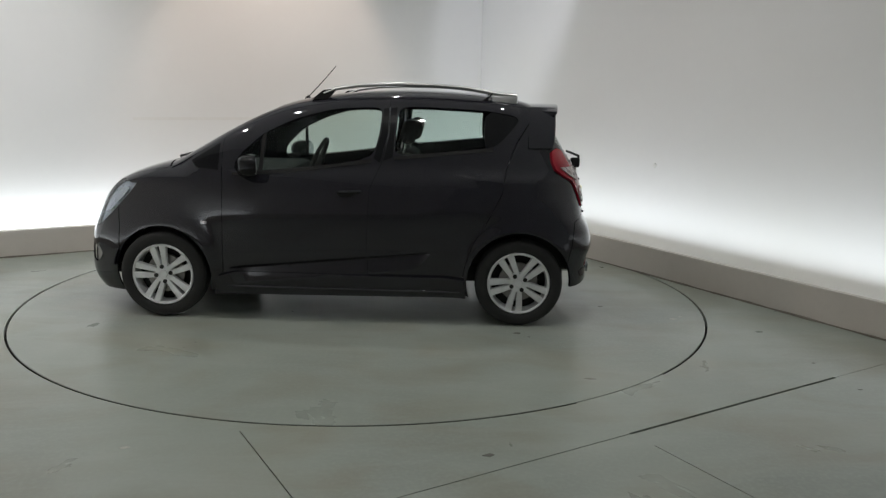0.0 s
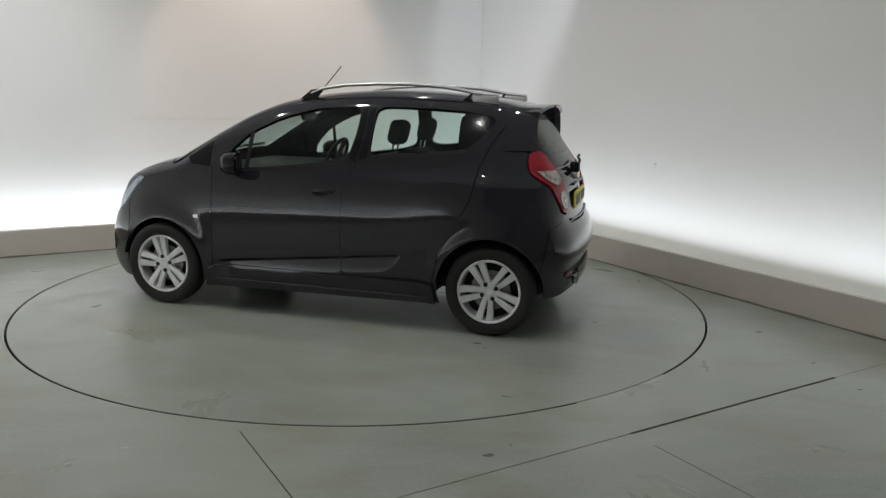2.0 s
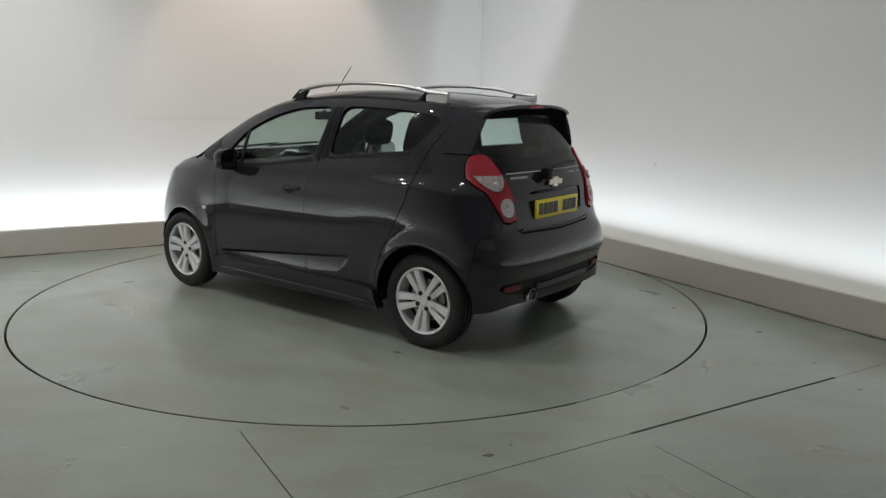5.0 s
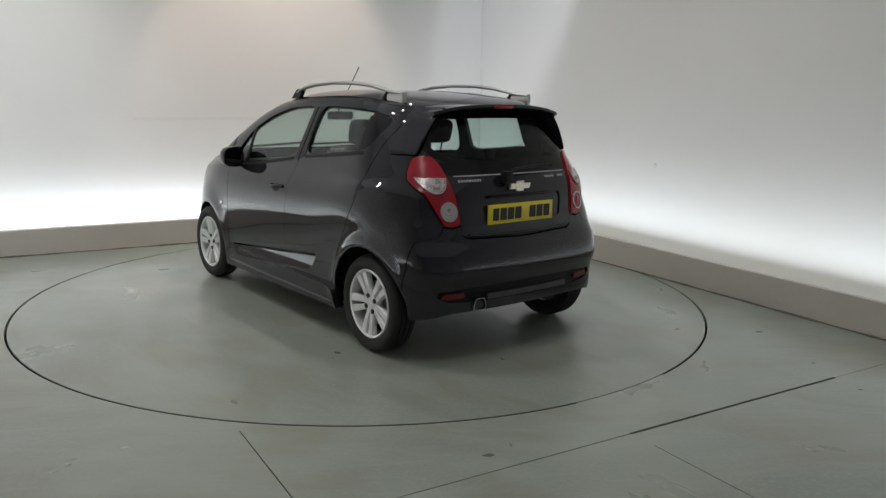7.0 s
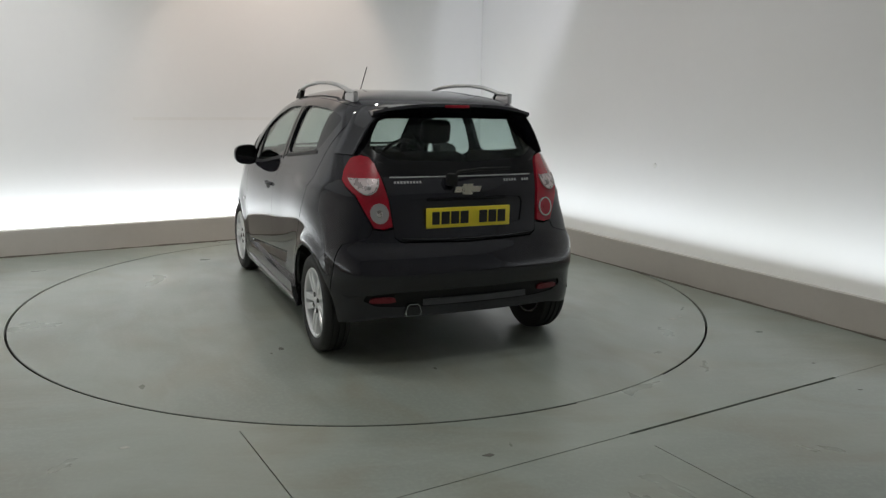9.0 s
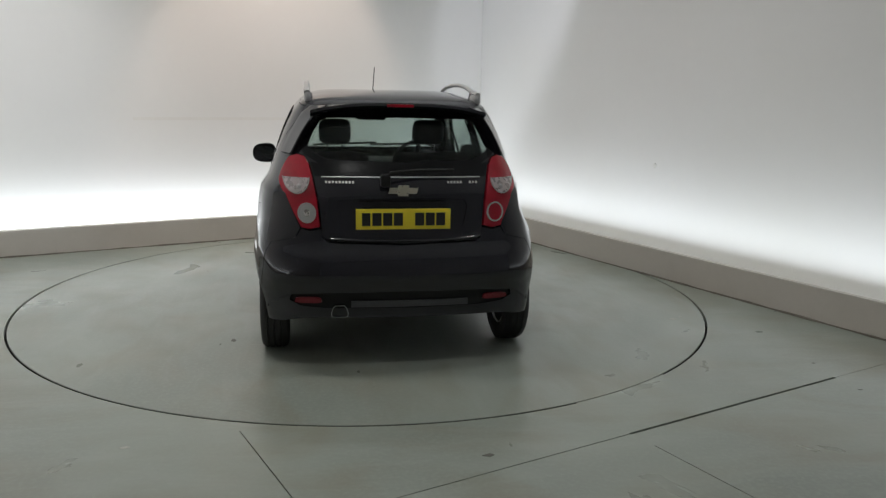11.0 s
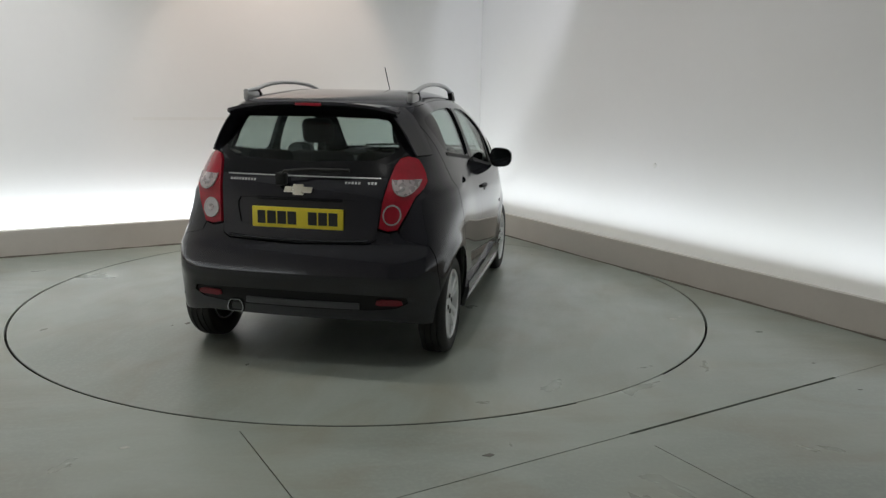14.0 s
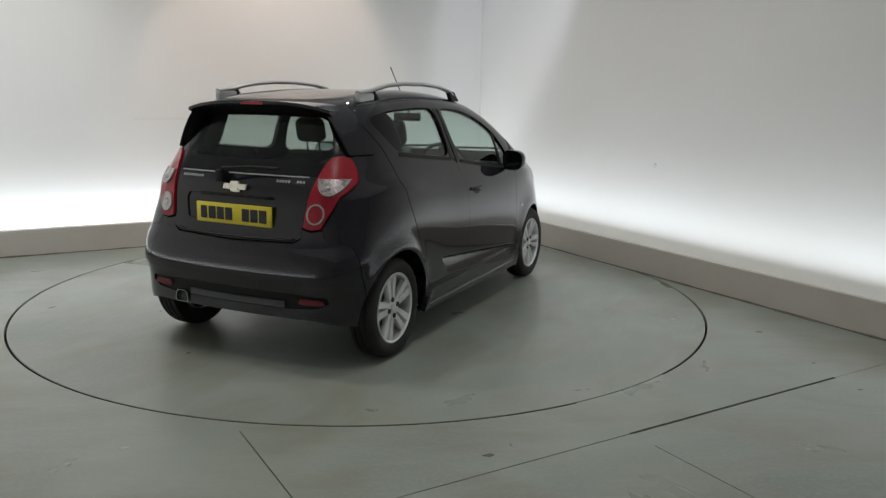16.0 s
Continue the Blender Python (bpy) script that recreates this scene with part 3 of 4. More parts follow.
# bonnet, screen and roof
edge_b = eave(1.50, 1.14, 0.055)
nose_y = np.linspace(0.0, float(edge_b[0][1]), 14)
nose_line = on_top(1.50 + 0.25 * (1 - (nose_y / nose_y[-1]) ** 2), nose_y)          # centre to left
cowl_y = np.linspace(float(edge_b[-1][1]), 0.0, 14)
cowl = on_top(1.14 + 0.07 * (1 - (cowl_y / cowl_y[0]) ** 2), cowl_y)                  # left to centre
half = np.concatenate([nose_line[:-1], edge_b[:-1], cowl[:-1]])
bonnet = np.concatenate([half, cowl[-1:], mirrored(half)[:-1]])
panel("bonnet", bonnet, PAINT, CAR, top=True)
edge_r = eave(1.13, -1.31)
lid_y = np.linspace(float(edge_r[-1][1]), 0, 12)
lid = on_top(-1.31 - 0.03 * (1 - (lid_y / lid_y[0]) ** 2), lid_y)
half = np.concatenate([cowl[::-1][:-1] - [0.012, 0, 0], edge_r[:-1], lid[:-1]])
roof = np.concatenate([half, lid[-1:], mirrored(half)[:-1]])
ws = np.array([(1.17, 0.0), (1.16, 0.30), (1.10, 0.60), (0.95, 0.585), (0.70, 0.55), (0.48, 0.52), (0.43, 0.46), (0.40, 0.0)])
ws = np.concatenate([ws, (ws * [1, -1])[::-1][1:-1]])
screen = on_top(*dense(loop(ws), 0.04)[:-1].T)
roof_ob = panel("roof", roof, PAINT, CAR, holes=[screen], top=True)
panel("windscreen", screen, SIDE_GLASS, CAR, top=True, sink=0.006, thick=0.005, gap=-0.006, label="laminated windscreen glass")

# headlamps and nose
lamp = [(1.50, float(TOP(1.5)) - 0.055), (1.43, 0.900), (1.36, 0.895), (1.40, 0.845), (1.50, 0.74), (1.62, 0.63), (1.70, 0.57), (1.715, 0.64), (1.66, 0.76), (1.57, 0.85)]
lamp3 = on_side(*dense(loop(np.array(lamp)), 0.03)[:-1].T)
bowl = on_side(*dense(loop(soft([(1.47, 0.81), (1.42, 0.87), (1.50, 0.86), (1.60, 0.79), (1.66, 0.68), (1.60, 0.69)], 1)), 0.02)[:-1].T)
for flip in (False, True):
    h = panel("headlamp", lamp3, LAMP_SILVER, CAR, sink=0.026, thick=0.02, flip=flip, gap=-0.003, label="clear headlamp with a bright reflector")
    panel("reflector", bowl, CHROME, h, sink=0.016, thick=0.008, flip=flip, gap=0)
    panel("lens", lamp3, LAMP_GLASS, h, sink=0.0, thick=0.004, flip=flip)
top_half = np.concatenate([nose_line[:-1], side((1.50, float(TOP(1.5)) - 0.055), (1.57, 0.85), (1.66, 0.76), (1.715, 0.64), (1.70, 0.57), (1.62, 0.63), (1.50, 0.74), (1.49, 0.60), (1.494, 0.415))[:-1],
                           arc(AXLE, ARCH_F, 22, -16)])
low = on_side(1.50, 0.16)
bottom_y = np.linspace(float(low[1]), 0, 20)
bottom = on_front(bottom_y, 0 * bottom_y + 0.15)
half = np.concatenate([top_half, bottom[:-1]])
nose = np.concatenate([half, bottom[-1:], mirrored(half)[:-1]])
fog = on_side(*dense(loop(soft([(1.70, 0.33), (1.64, 0.40), (1.68, 0.46), (1.74, 0.45), (1.755, 0.36)], 1)), 0.03)[:-1].T)
grille_y = np.linspace(-0.45, 0.45, 20)
grille = np.concatenate([on_front(grille_y, 0 * grille_y + 0.28), on_front(grille_y[::-1], 0 * grille_y + 0.48)])
nose_ob = panel("front_bumper", nose, PAINT, CAR, holes=[fog, mirrored(fog), grille])
panel("fog_lamp", fog, CLEAR, nose_ob, sink=0.02, gap=-0.004)
panel("fog_lamp", fog, CLEAR, nose_ob, sink=0.02, gap=-0.004, flip=True)
panel("grille", grille, BLACK, nose_ob, sink=0.02, gap=-0.004)

# side skirts, indicator, door handles
both("side_skirt", np.concatenate([side((0.84, 0.175), (0.81, 0.30), (0.70, 0.325), (-0.70, 0.325), (-0.83, 0.31), (-0.845, 0.19))[:-1],
                                   side((-0.845, 0.19), (0.84, 0.175))[:-1]]), PAINT, CAR, sink=-0.028, thick=0.06)
both("indicator", on_side(*dense(loop(soft([(0.872, 0.640), (0.872, 0.664), (0.912, 0.664), (0.912, 0.640)], 2)), 0.01)[:-1].T), CLEAR, CAR, sink=-0.006, gap=0,
     label="small clear side indicator")

# rear: lamps, tailgate, bumper
LAMP_IN = [(0.522, 1.155), (0.500, 1.12), (0.482, 1.05), (0.458, 0.93), (0.445, 0.79)]
LAMP_LOW = [(0.445, 0.79), (0.50, 0.775), (0.555, 0.785)]
LAMP_OUT_R = [(0.555, 0.785), (0.595, 0.87), (0.630, 0.955)]
p0 = on_rear(0.630, 0.955)
LAMP_OUT_S = [(float(p0[0]), 0.955), (-1.45, 0.995), (-1.40, 1.03), (-1.380, 1.075), (-1.374, 1.11), (-1.374, 1.145), (-1.385, 1.155)]
p1 = on_side(-1.385, 1.155)
lamp_out = np.concatenate([rear(*LAMP_OUT_R)[:-1], side(*LAMP_OUT_S)])
lamp_top = rear((float(p1[1]), 1.155), (0.56, 1.165), (0.522, 1.155))
lamp_in, lamp_low = rear(*LAMP_IN), rear(*LAMP_LOW)
tail = np.concatenate([lamp_in[:-1], lamp_low[:-1], lamp_out[:-1], lamp_top[:-1]])


def disc(cy, cz, ry, rz, k=28, lean=0.0):
    a = np.linspace(0, 2 * math.pi, k + 1)[:-1]
    y, z = ry * np.cos(a), rz * np.sin(a)
    return on_rear(cy + y * math.cos(lean) - z * math.sin(lean), cz + y * math.sin(lean) + z * math.cos(lean))


def half_disc(cy, cz, ry, rz):
    a = np.radians(np.linspace(180, 360, 16))
    return np.concatenate([on_rear(cy + ry * np.cos(a), cz + rz * np.sin(a))])


for flip in (False, True):
    t = panel("tail_lamp", tail, RED, CAR, sink=-0.012, thick=0.04, flip=flip, gap=0.003, label="red tail lamp with clear round lenses")
    panel("reversing_lens", half_disc(0.567, 1.040, 0.064, 0.080), SMOKY, t, sink=-0.018, thick=0.01, flip=flip, gap=0)
    a = np.radians(np.linspace(180, 360, 16))
    moon = np.concatenate([on_rear(0.567 + 0.069 * np.cos(a), 1.043 + 0.087 * np.sin(a)), on_rear(0.567 + 0.063 * np.cos(a[::-1]), 1.038 + 0.078 * np.sin(a[::-1]))])
    panel("lens_rim", moon, CLEAR, t, sink=-0.021, thick=0.008, flip=flip, gap=0)
    bm = bmesh.new()
    bulb = on_rear(0.56, 1.00)
    bmesh.ops.create_uvsphere(bm, u_segments=12, v_segments=8, radius=0.017, matrix=pose(float(bulb[0]) - 0.014, (-1 if flip else 1) * 0.56, 1.00))
    part("bulb", bm, CLEAR, t)
    panel("fog_lens", disc(0.516, 0.862, 0.040, 0.047), CLEAR if not flip else RED, t, sink=-0.018, thick=0.01, flip=flip, gap=0)
    panel("lens_core", disc(0.516, 0.862, 0.016, 0.019), SMOKY if not flip else RED, t, sink=-0.021, thick=0.008, flip=flip, gap=0)
    ring_o, ring_i = disc(0.516, 0.862, 0.048, 0.055), disc(0.516, 0.862, 0.040, 0.047)
    panel("lens_ring", ring_o, CLEAR, t, holes=[ring_i], sink=-0.020, thick=0.008, flip=flip, gap=0)

gate_side = [(0.43, 1.415), (0.505, 1.395), (0.555, 1.315), (0.588, 1.225), (0.578, 1.185), (0.560, 1.172)]
gate_half = np.concatenate([rear((0.0, 1.42), *gate_side)[:-1], rear((0.560, 1.172), (0.522, 1.157))[:-1], lamp_in[:-1], rear((0.445, 0.79), (0.440, 0.735), (0.40, 0.712), (0.0, 0.700))[:-1]])
gate = np.concatenate([gate_half, rear((0.0, 0.700), (0.01, 0.700))[:1], mirrored(gate_half)[:-1]])
pane = [(0.0, 1.40), (0.41, 1.393), (0.478, 1.372), (0.530, 1.29), (0.560, 1.205), (0.525, 1.165), (0.462, 1.13), (0.44, 1.09), (0.30, 1.068), (0.0, 1.06)]
pane = np.array(pane + [(-y, z) for y, z in pane[-2:0:-1]])
pane3 = on_rear(*dense(loop(pane), 0.03)[:-1].T)
recess = np.array([(0.33, 0.775), (0.36, 0.90), (0.34, 0.94), (-0.34, 0.94), (-0.36, 0.90), (-0.33, 0.775)])
recess3 = on_rear(*dense(loop(soft(recess, 1)), 0.03)[:-1].T)
TAILGATE = panel("tailgate", gate, PAINT, CAR, holes=[pane3, recess3], thick=0.025)
panel("rear_window", pane3, REAR_GLASS, TAILGATE, sink=0.003, thick=0.005, gap=-0.006, label="tinted heated rear window")
inner = np.array([(0.0, 1.372), (0.40, 1.366), (0.440, 1.350), (0.485, 1.28), (0.512, 1.21), (0.48, 1.180), (0.40, 1.145), (0.0, 1.130)])
inner = np.concatenate([inner, (inner * [-1, 1])[::-1][1:-1]])
panel("glass_border", pane3, GLOSS, TAILGATE, holes=[on_rear(*dense(loop(inner), 0.03)[:-1].T)], sink=0.0015, thick=0.0012, gap=0.0, label="black printed border of the rear window")
panel("plate_recess", recess3, PAINT, TAILGATE, sink=0.008, thick=0.012, gap=-0.006)
lower = [(0.478, 1.057), (-0.478, 1.057), (-0.491, 1.11), (-0.497, 1.130), (-0.44, 1.120), (0.0, 1.095), (0.44, 1.120), (0.497, 1.130), (0.491, 1.11)]
panel("lower_glass_band", on_rear(*dense(loop(np.array(lower)), 0.03)[:-1].T), GLOSS, TAILGATE, sink=-0.0015, thick=0.003, gap=0.0, label="black gloss band under the rear window")
panel("garnish", np.concatenate([rear((0.44, 1.0545), (-0.44, 1.0545)), rear((-0.44, 1.0495), (0.44, 1.0495))]), SILVER, TAILGATE, sink=-0.006, thick=0.008, gap=0, label="thin bright strip under the glass")

# quarter panel
BUMP_SPLIT = [(-1.502, 0.425), (-1.53, 0.55), (-1.545, 0.70)]
pb = on_side(-1.545, 0.70)
q = np.concatenate([side(*R_DOOR_EDGE[1:])[:-1], eave(-1.24, -1.31)[:-1]])
e = on_side(-1.31, float(TOP(-1.31)) - 0.06)
q = np.concatenate([q, rear((float(e[1]), float(e[2])), *gate_side[1:])[:-1], rear((0.560, 1.172), (0.56, 1.165))[:-1], lamp_top[::-1][len(rear((0.56, 1.165), (0.522, 1.155))) - 1:-1], lamp_out[::-1][:-1],
                    rear((0.555, 0.785), (0.58, 0.735), (float(pb[1]), 0.70))[:-1], side(*BUMP_SPLIT[::-1])[:-1], arc(-AXLE, ARCH_R, 157, -18)[:-1],
                    side((-0.862, 0.184), (-0.80, 0.215), (-0.83, 0.40))[:-1]])
both("quarter_panel", q, PAINT, CAR)

# bumper, in paint above and black below
bt = np.concatenate([rear((0.0, 0.693), (0.40, 0.705), (0.437, 0.728), (0.442, 0.782))[:-1], rear((0.442, 0.782), (0.50, 0.768), (0.555, 0.78))[:-1], rear((0.555, 0.78), (0.58, 0.735), (float(pb[1]), 0.70))[:-1],
                     side(*BUMP_SPLIT[::-1])[:-1], arc(-AXLE, ARCH_R, 157, 183)[:-1]])
pl = on_side(-1.530, 0.265)
by = np.linspace(float(pl[1]), 0, 20)
low_line = on_rear(by, 0.265 + 0.03 * step(1.0, 0.7, by / by[0]))
ins = np.array([(0.0, 0.348), (0.42, 0.352), (0.56, 0.365), (0.62, 0.395), (0.61, 0.425), (0.45, 0.435), (0.0, 0.440)])
ins_full = np.concatenate([ins, (ins * [-1, 1])[::-1][1:-1]])
ins3 = on_rear(*dense(loop(ins_full), 0.03)[:-1].T)
half = np.concatenate([bt, low_line[:-1]])
bumper = np.concatenate([half, low_line[-1:], mirrored(half)[:-1]])
BUMPER = panel("rear_bumper", bumper, PAINT, CAR, holes=[ins3], thick=0.02)
panel("bumper_insert", ins3, BLACK, BUMPER, sink=0.014, thick=0.012, gap=-0.010, label="black lower bumper insert")
panel("bumper_strip", np.concatenate([rear((0.29, 0.388), (-0.36, 0.388)), rear((-0.36, 0.354), (0.29, 0.354))]), LIP, BUMPER, sink=-0.004, gap=0, label="grey lower lip")
for flip in (False, True):
    panel("reflector", on_rear(*dense(loop(soft([(0.445, 0.378), (0.455, 0.412), (0.585, 0.410), (0.595, 0.380)], 1)), 0.02)[:-1].T), DIM_RED, BUMPER, sink=-0.002, flip=flip, gap=0, label="red reflector")

# number plate with dark bars, badge, letter bars
bm = bmesh.new()
box(bm, (-1.642, -0.26, 0.776), (-1.628, 0.26, 0.889), 0.004)
plate = part("number_plate", bm, PLATE, CAR, "yellow number plate with dark bars")
for k, wd in enumerate((0.045, 0.05, 0.05, 0.05, 0, 0.05, 0.05, 0.05)):
    if wd:
        y = 0.205 - k * 0.0585
        bm = bmesh.new()
        box(bm, (-1.645, y - wd / 2, 0.797), (-1.6415, y + wd / 2, 0.868), 0.001, segments=1)
        part("plate_bar", bm, INK, plate, smooth=False)
bm = bmesh.new()
bow = [(-0.095, -0.018), (-0.085, 0.018), (-0.035, 0.018), (-0.03, 0.034), (0.035, 0.034), (0.035, 0.018), (0.095, 0.018), (0.085, -0.018), (0.035, -0.018), (0.03, -0.034), (-0.035, -0.034), (-0.035, -0.018)]
polygon(bm, [(-1.612, -y * 0.86, 0.985 + z * 0.86) for y, z in bow], (-0.011, 0, 0))
part("badge", bm, GOLD, TAILGATE, "pale gold plain badge shape", smooth=False)
for y0, count in ((0.42, 9), (-0.25, 5), (-0.375, 3)):
    for k in range(count):
        y = y0 - 0.018 * k
        panel("letter_bar", np.concatenate([rear((y, 1.032), (y - 0.011, 1.032)), rear((y - 0.011, 1.020), (y, 1.020))]), SILVER, TAILGATE, sink=-0.003, thick=0.004, gap=0)

# spoiler over the rear window, with side fins
bm = bmesh.new()
rings = []
for y in np.linspace(-0.494, 0.494, 17):
    k = abs(y) / 0.494
    drop = 0.045 * k ** 3
    back = -1.448 + 0.03 * k ** 3
    top_z = float(on_top(-1.26, y * 0.98)[2])
    rings.append([(-1.24, y, top_z - 0.001), (-1.33, y, top_z + 0.001 - drop * 0.3), (back, y, 1.452 - drop), (back - 0.004, y, 1.436 - drop), (back + 0.03, y, 1.418 - drop), (-1.30, y, 1.412 - drop)])
loft(bm, rings)
SPOILER = part("spoiler", bm, PAINT, CAR)
for s in (1, -1):
    bm = bmesh.new()
    rings = []
    for z, back, inset in ((1.432, -1.414, 0.070), (1.39, -1.416, 0.066), (1.34, -1.414, 0.060), (1.29, -1.412, 0.056), (1.24, -1.408, 0.054), (1.20, -1.404, 0.052), (1.170, -1.396, 0.050), (1.145, -1.345, 0.085)):
        wall = float(on_side(-1.23, z)[1]) - (0.035 if z < 1.15 else 0.0)
        y = wall - inset
        rings.append([(back, s * (y - 0.012), z), (back + 0.006, s * (y - 0.003), z), (back + 0.020, s * y, z), (-1.30, s * (wall - 0.018), z), (-1.23, s * (wall - 0.001), z), (-1.25, s * (y - 0.06), z),
                      (back + 0.05, s * (y - 0.055), z), (back + 0.012, s * (y - 0.022), z)])
    loft(bm, rings)
    part("fin", bm, PAINT, SPOILER)
bm = bmesh.new()
box(bm, (-1.460, -0.075, 1.430), (-1.443, 0.075, 1.446), 0.003)
part("brake_light", bm, RED, SPOILER, "slim red high brake light")

# rear wiper
bm = bmesh.new()
box(bm, (-1.640, 0.070, 1.005), (-1.575, 0.125, 1.075), 0.012)
WIPER = part("rear_wiper", bm, BLACK, TAILGATE)
bm = bmesh.new()
tube(bm, [(-1.63, 0.098, 1.05), (-1.635, 0.07, 1.085), (-1.605, -0.08, 1.095), (-1.590, -0.28, 1.095)], 0.009, 10)
part("arm", bm, BLACK, WIPER)

# exhaust
bm = bmesh.new()
hexa = [(0.050, -0.012), (0.040, 0.022), (0.026, 0.036), (-0.026, 0.036), (-0.040, 0.022), (-0.050, -0.012), (-0.046, -0.030), (-0.036, -0.036), (0.036, -0.036), (0.046, -0.030)]
loft(bm, [[(x, 0.352 + y * s, 0.335 + z * s) for y, z in hexa] for x, s in ((-1.50, 1.0), (-1.688, 1.0), (-1.693, 0.97), (-1.693, 0.86), (-1.685, 0.84), (-1.60, 0.8))], close_ends=False)
EXHAUST = part("exhaust", bm, MIRROR_GLASS, CAR, "polished trapezoid exhaust tip")
bm = bmesh.new()
loft(bm, [[(-1.660 - i * 0.004, 0.352 + y * 0.82, 0.335 + z * 0.82) for y, z in hexa] for i in (0, 1)])
part("exhaust_bore", bm, PIT, EXHAUST, smooth=False)

# roof rails
RAIL_XZ = [(0.14, 1.500), (0.05, 1.533), (-0.10, 1.555), (-0.35, 1.568), (-0.60, 1.566), (-0.80, 1.552), (-0.93, 1.532), (-1.00, 1.518), (-1.15, 1.505)]
for s in (1, -1):
    bm = bmesh.new()
    tube(bm, [(x, s * 0.505, z) for x, z in RAIL_XZ], 0.017, 10, 0.75)
    rail = part("roof_rail", bm, SILVER, CAR, "slim silver roof rail")
    for lo, hi in (((0.22, 1.458), (0.05, 1.535)), ((-0.90, 1.45), (-1.00, 1.53))):
        bm = bmesh.new()
        polygon(bm, [(lo[0], s * 0.49, lo[1]), (hi[0] + 0.06, s * 0.49, hi[1] - 0.075), (hi[0], s * 0.49, hi[1] - 0.004), (lo[0] - 0.08, s * 0.49, hi[1] - 0.014)], (0, s * 0.03, 0))
        part("foot", bm, BLACK, rail, smooth=False)
    bm = bmesh.new()
    box(bm, (-1.155, s * 0.505 - 0.018, 1.450), (-0.985, s * 0.505 + 0.018, 1.505), 0.012)
    part("rail_end", bm, SILVER, rail)

# aerial
bm = bmesh.new()
tube(bm, [(0.375, 0, 1.44), (0.36, 0, 1.462), (0.34, 0, 1.476)], 0.012, 8)
AERIAL = part("aerial", bm, BLACK, CAR)
bm = bmesh.new()
tube(bm, [(0.345, 0, 1.475), (0.24, 0, 1.585), (0.143, 0, 1.695)], 0.0035, 6)
part("mast", bm, BLACK, AERIAL)

# door mirrors
for s in (1, -1):
    bm = bmesh.new()
    rings = []
    for x, k in ((0.650, 0.42), (0.635, 0.74), (0.60, 0.95), (0.55, 1.0), (0.525, 0.96)):
        rings.append([(x - 0.02 * math.cos(a), s * (0.836 + 0.089 * k * np.sign(math.cos(a)) * abs(math.cos(a)) ** 0.7), 1.030 + (0.076 - 0.010 * math.cos(a)) * k * np.sign(math.sin(a)) * abs(math.sin(a)) ** 0.7)
                      for a in np.linspace(0, 2 * math.pi, 29)[:-1]])
    loft(bm, rings)
    MIRROR = part("door_mirror", bm, GLOSS, CAR, "dark folding door mirror")
    bm = bmesh.new()
    rim = [(0.836 + 0.074 * np.sign(math.cos(a)) * abs(math.cos(a)) ** 0.7, 1.030 + 0.060 * np.sign(math.sin(a)) * abs(math.sin(a)) ** 0.7, 0.523 - 0.02 * math.cos(a)) for a in np.linspace(0, 2 * math.pi, 29)[:-1]]
    loft(bm, [[(x + o, s * y, z) for y, z, x in rim] for o in (0.0, -0.004)])
    part("mirror_glass", bm, MIRROR_GLASS, MIRROR)
    bm = bmesh.new()
    tube(bm, [(0.64, s * 0.70, 0.985), (0.615, s * 0.75, 0.984), (0.58, s * 0.80, 0.990), (0.565, s * 0.84, 1.0)], 0.036, 10, 0.62)
    part("mirror_arm", bm, BLACK, MIRROR)
    # front door handle, almost flush
    hx, hz = -0.06, 0.868
    y = float(on_side(hx, hz)[1])
    bm = bmesh.new()
    tube(bm, [(hx + 0.062, s * (y - 0.006), hz + 0.006), (hx + 0.05, s * (y + 0.012), hz + 0.007), (hx, s * (y + 0.017), hz + 0.009), (hx - 0.06, s * (y + 0.012), hz + 0.010), (hx - 0.08, s * (y - 0.006), hz + 0.010)], 0.014, 10, 0.9)
    part("door_handle", bm, PAINT, CAR)


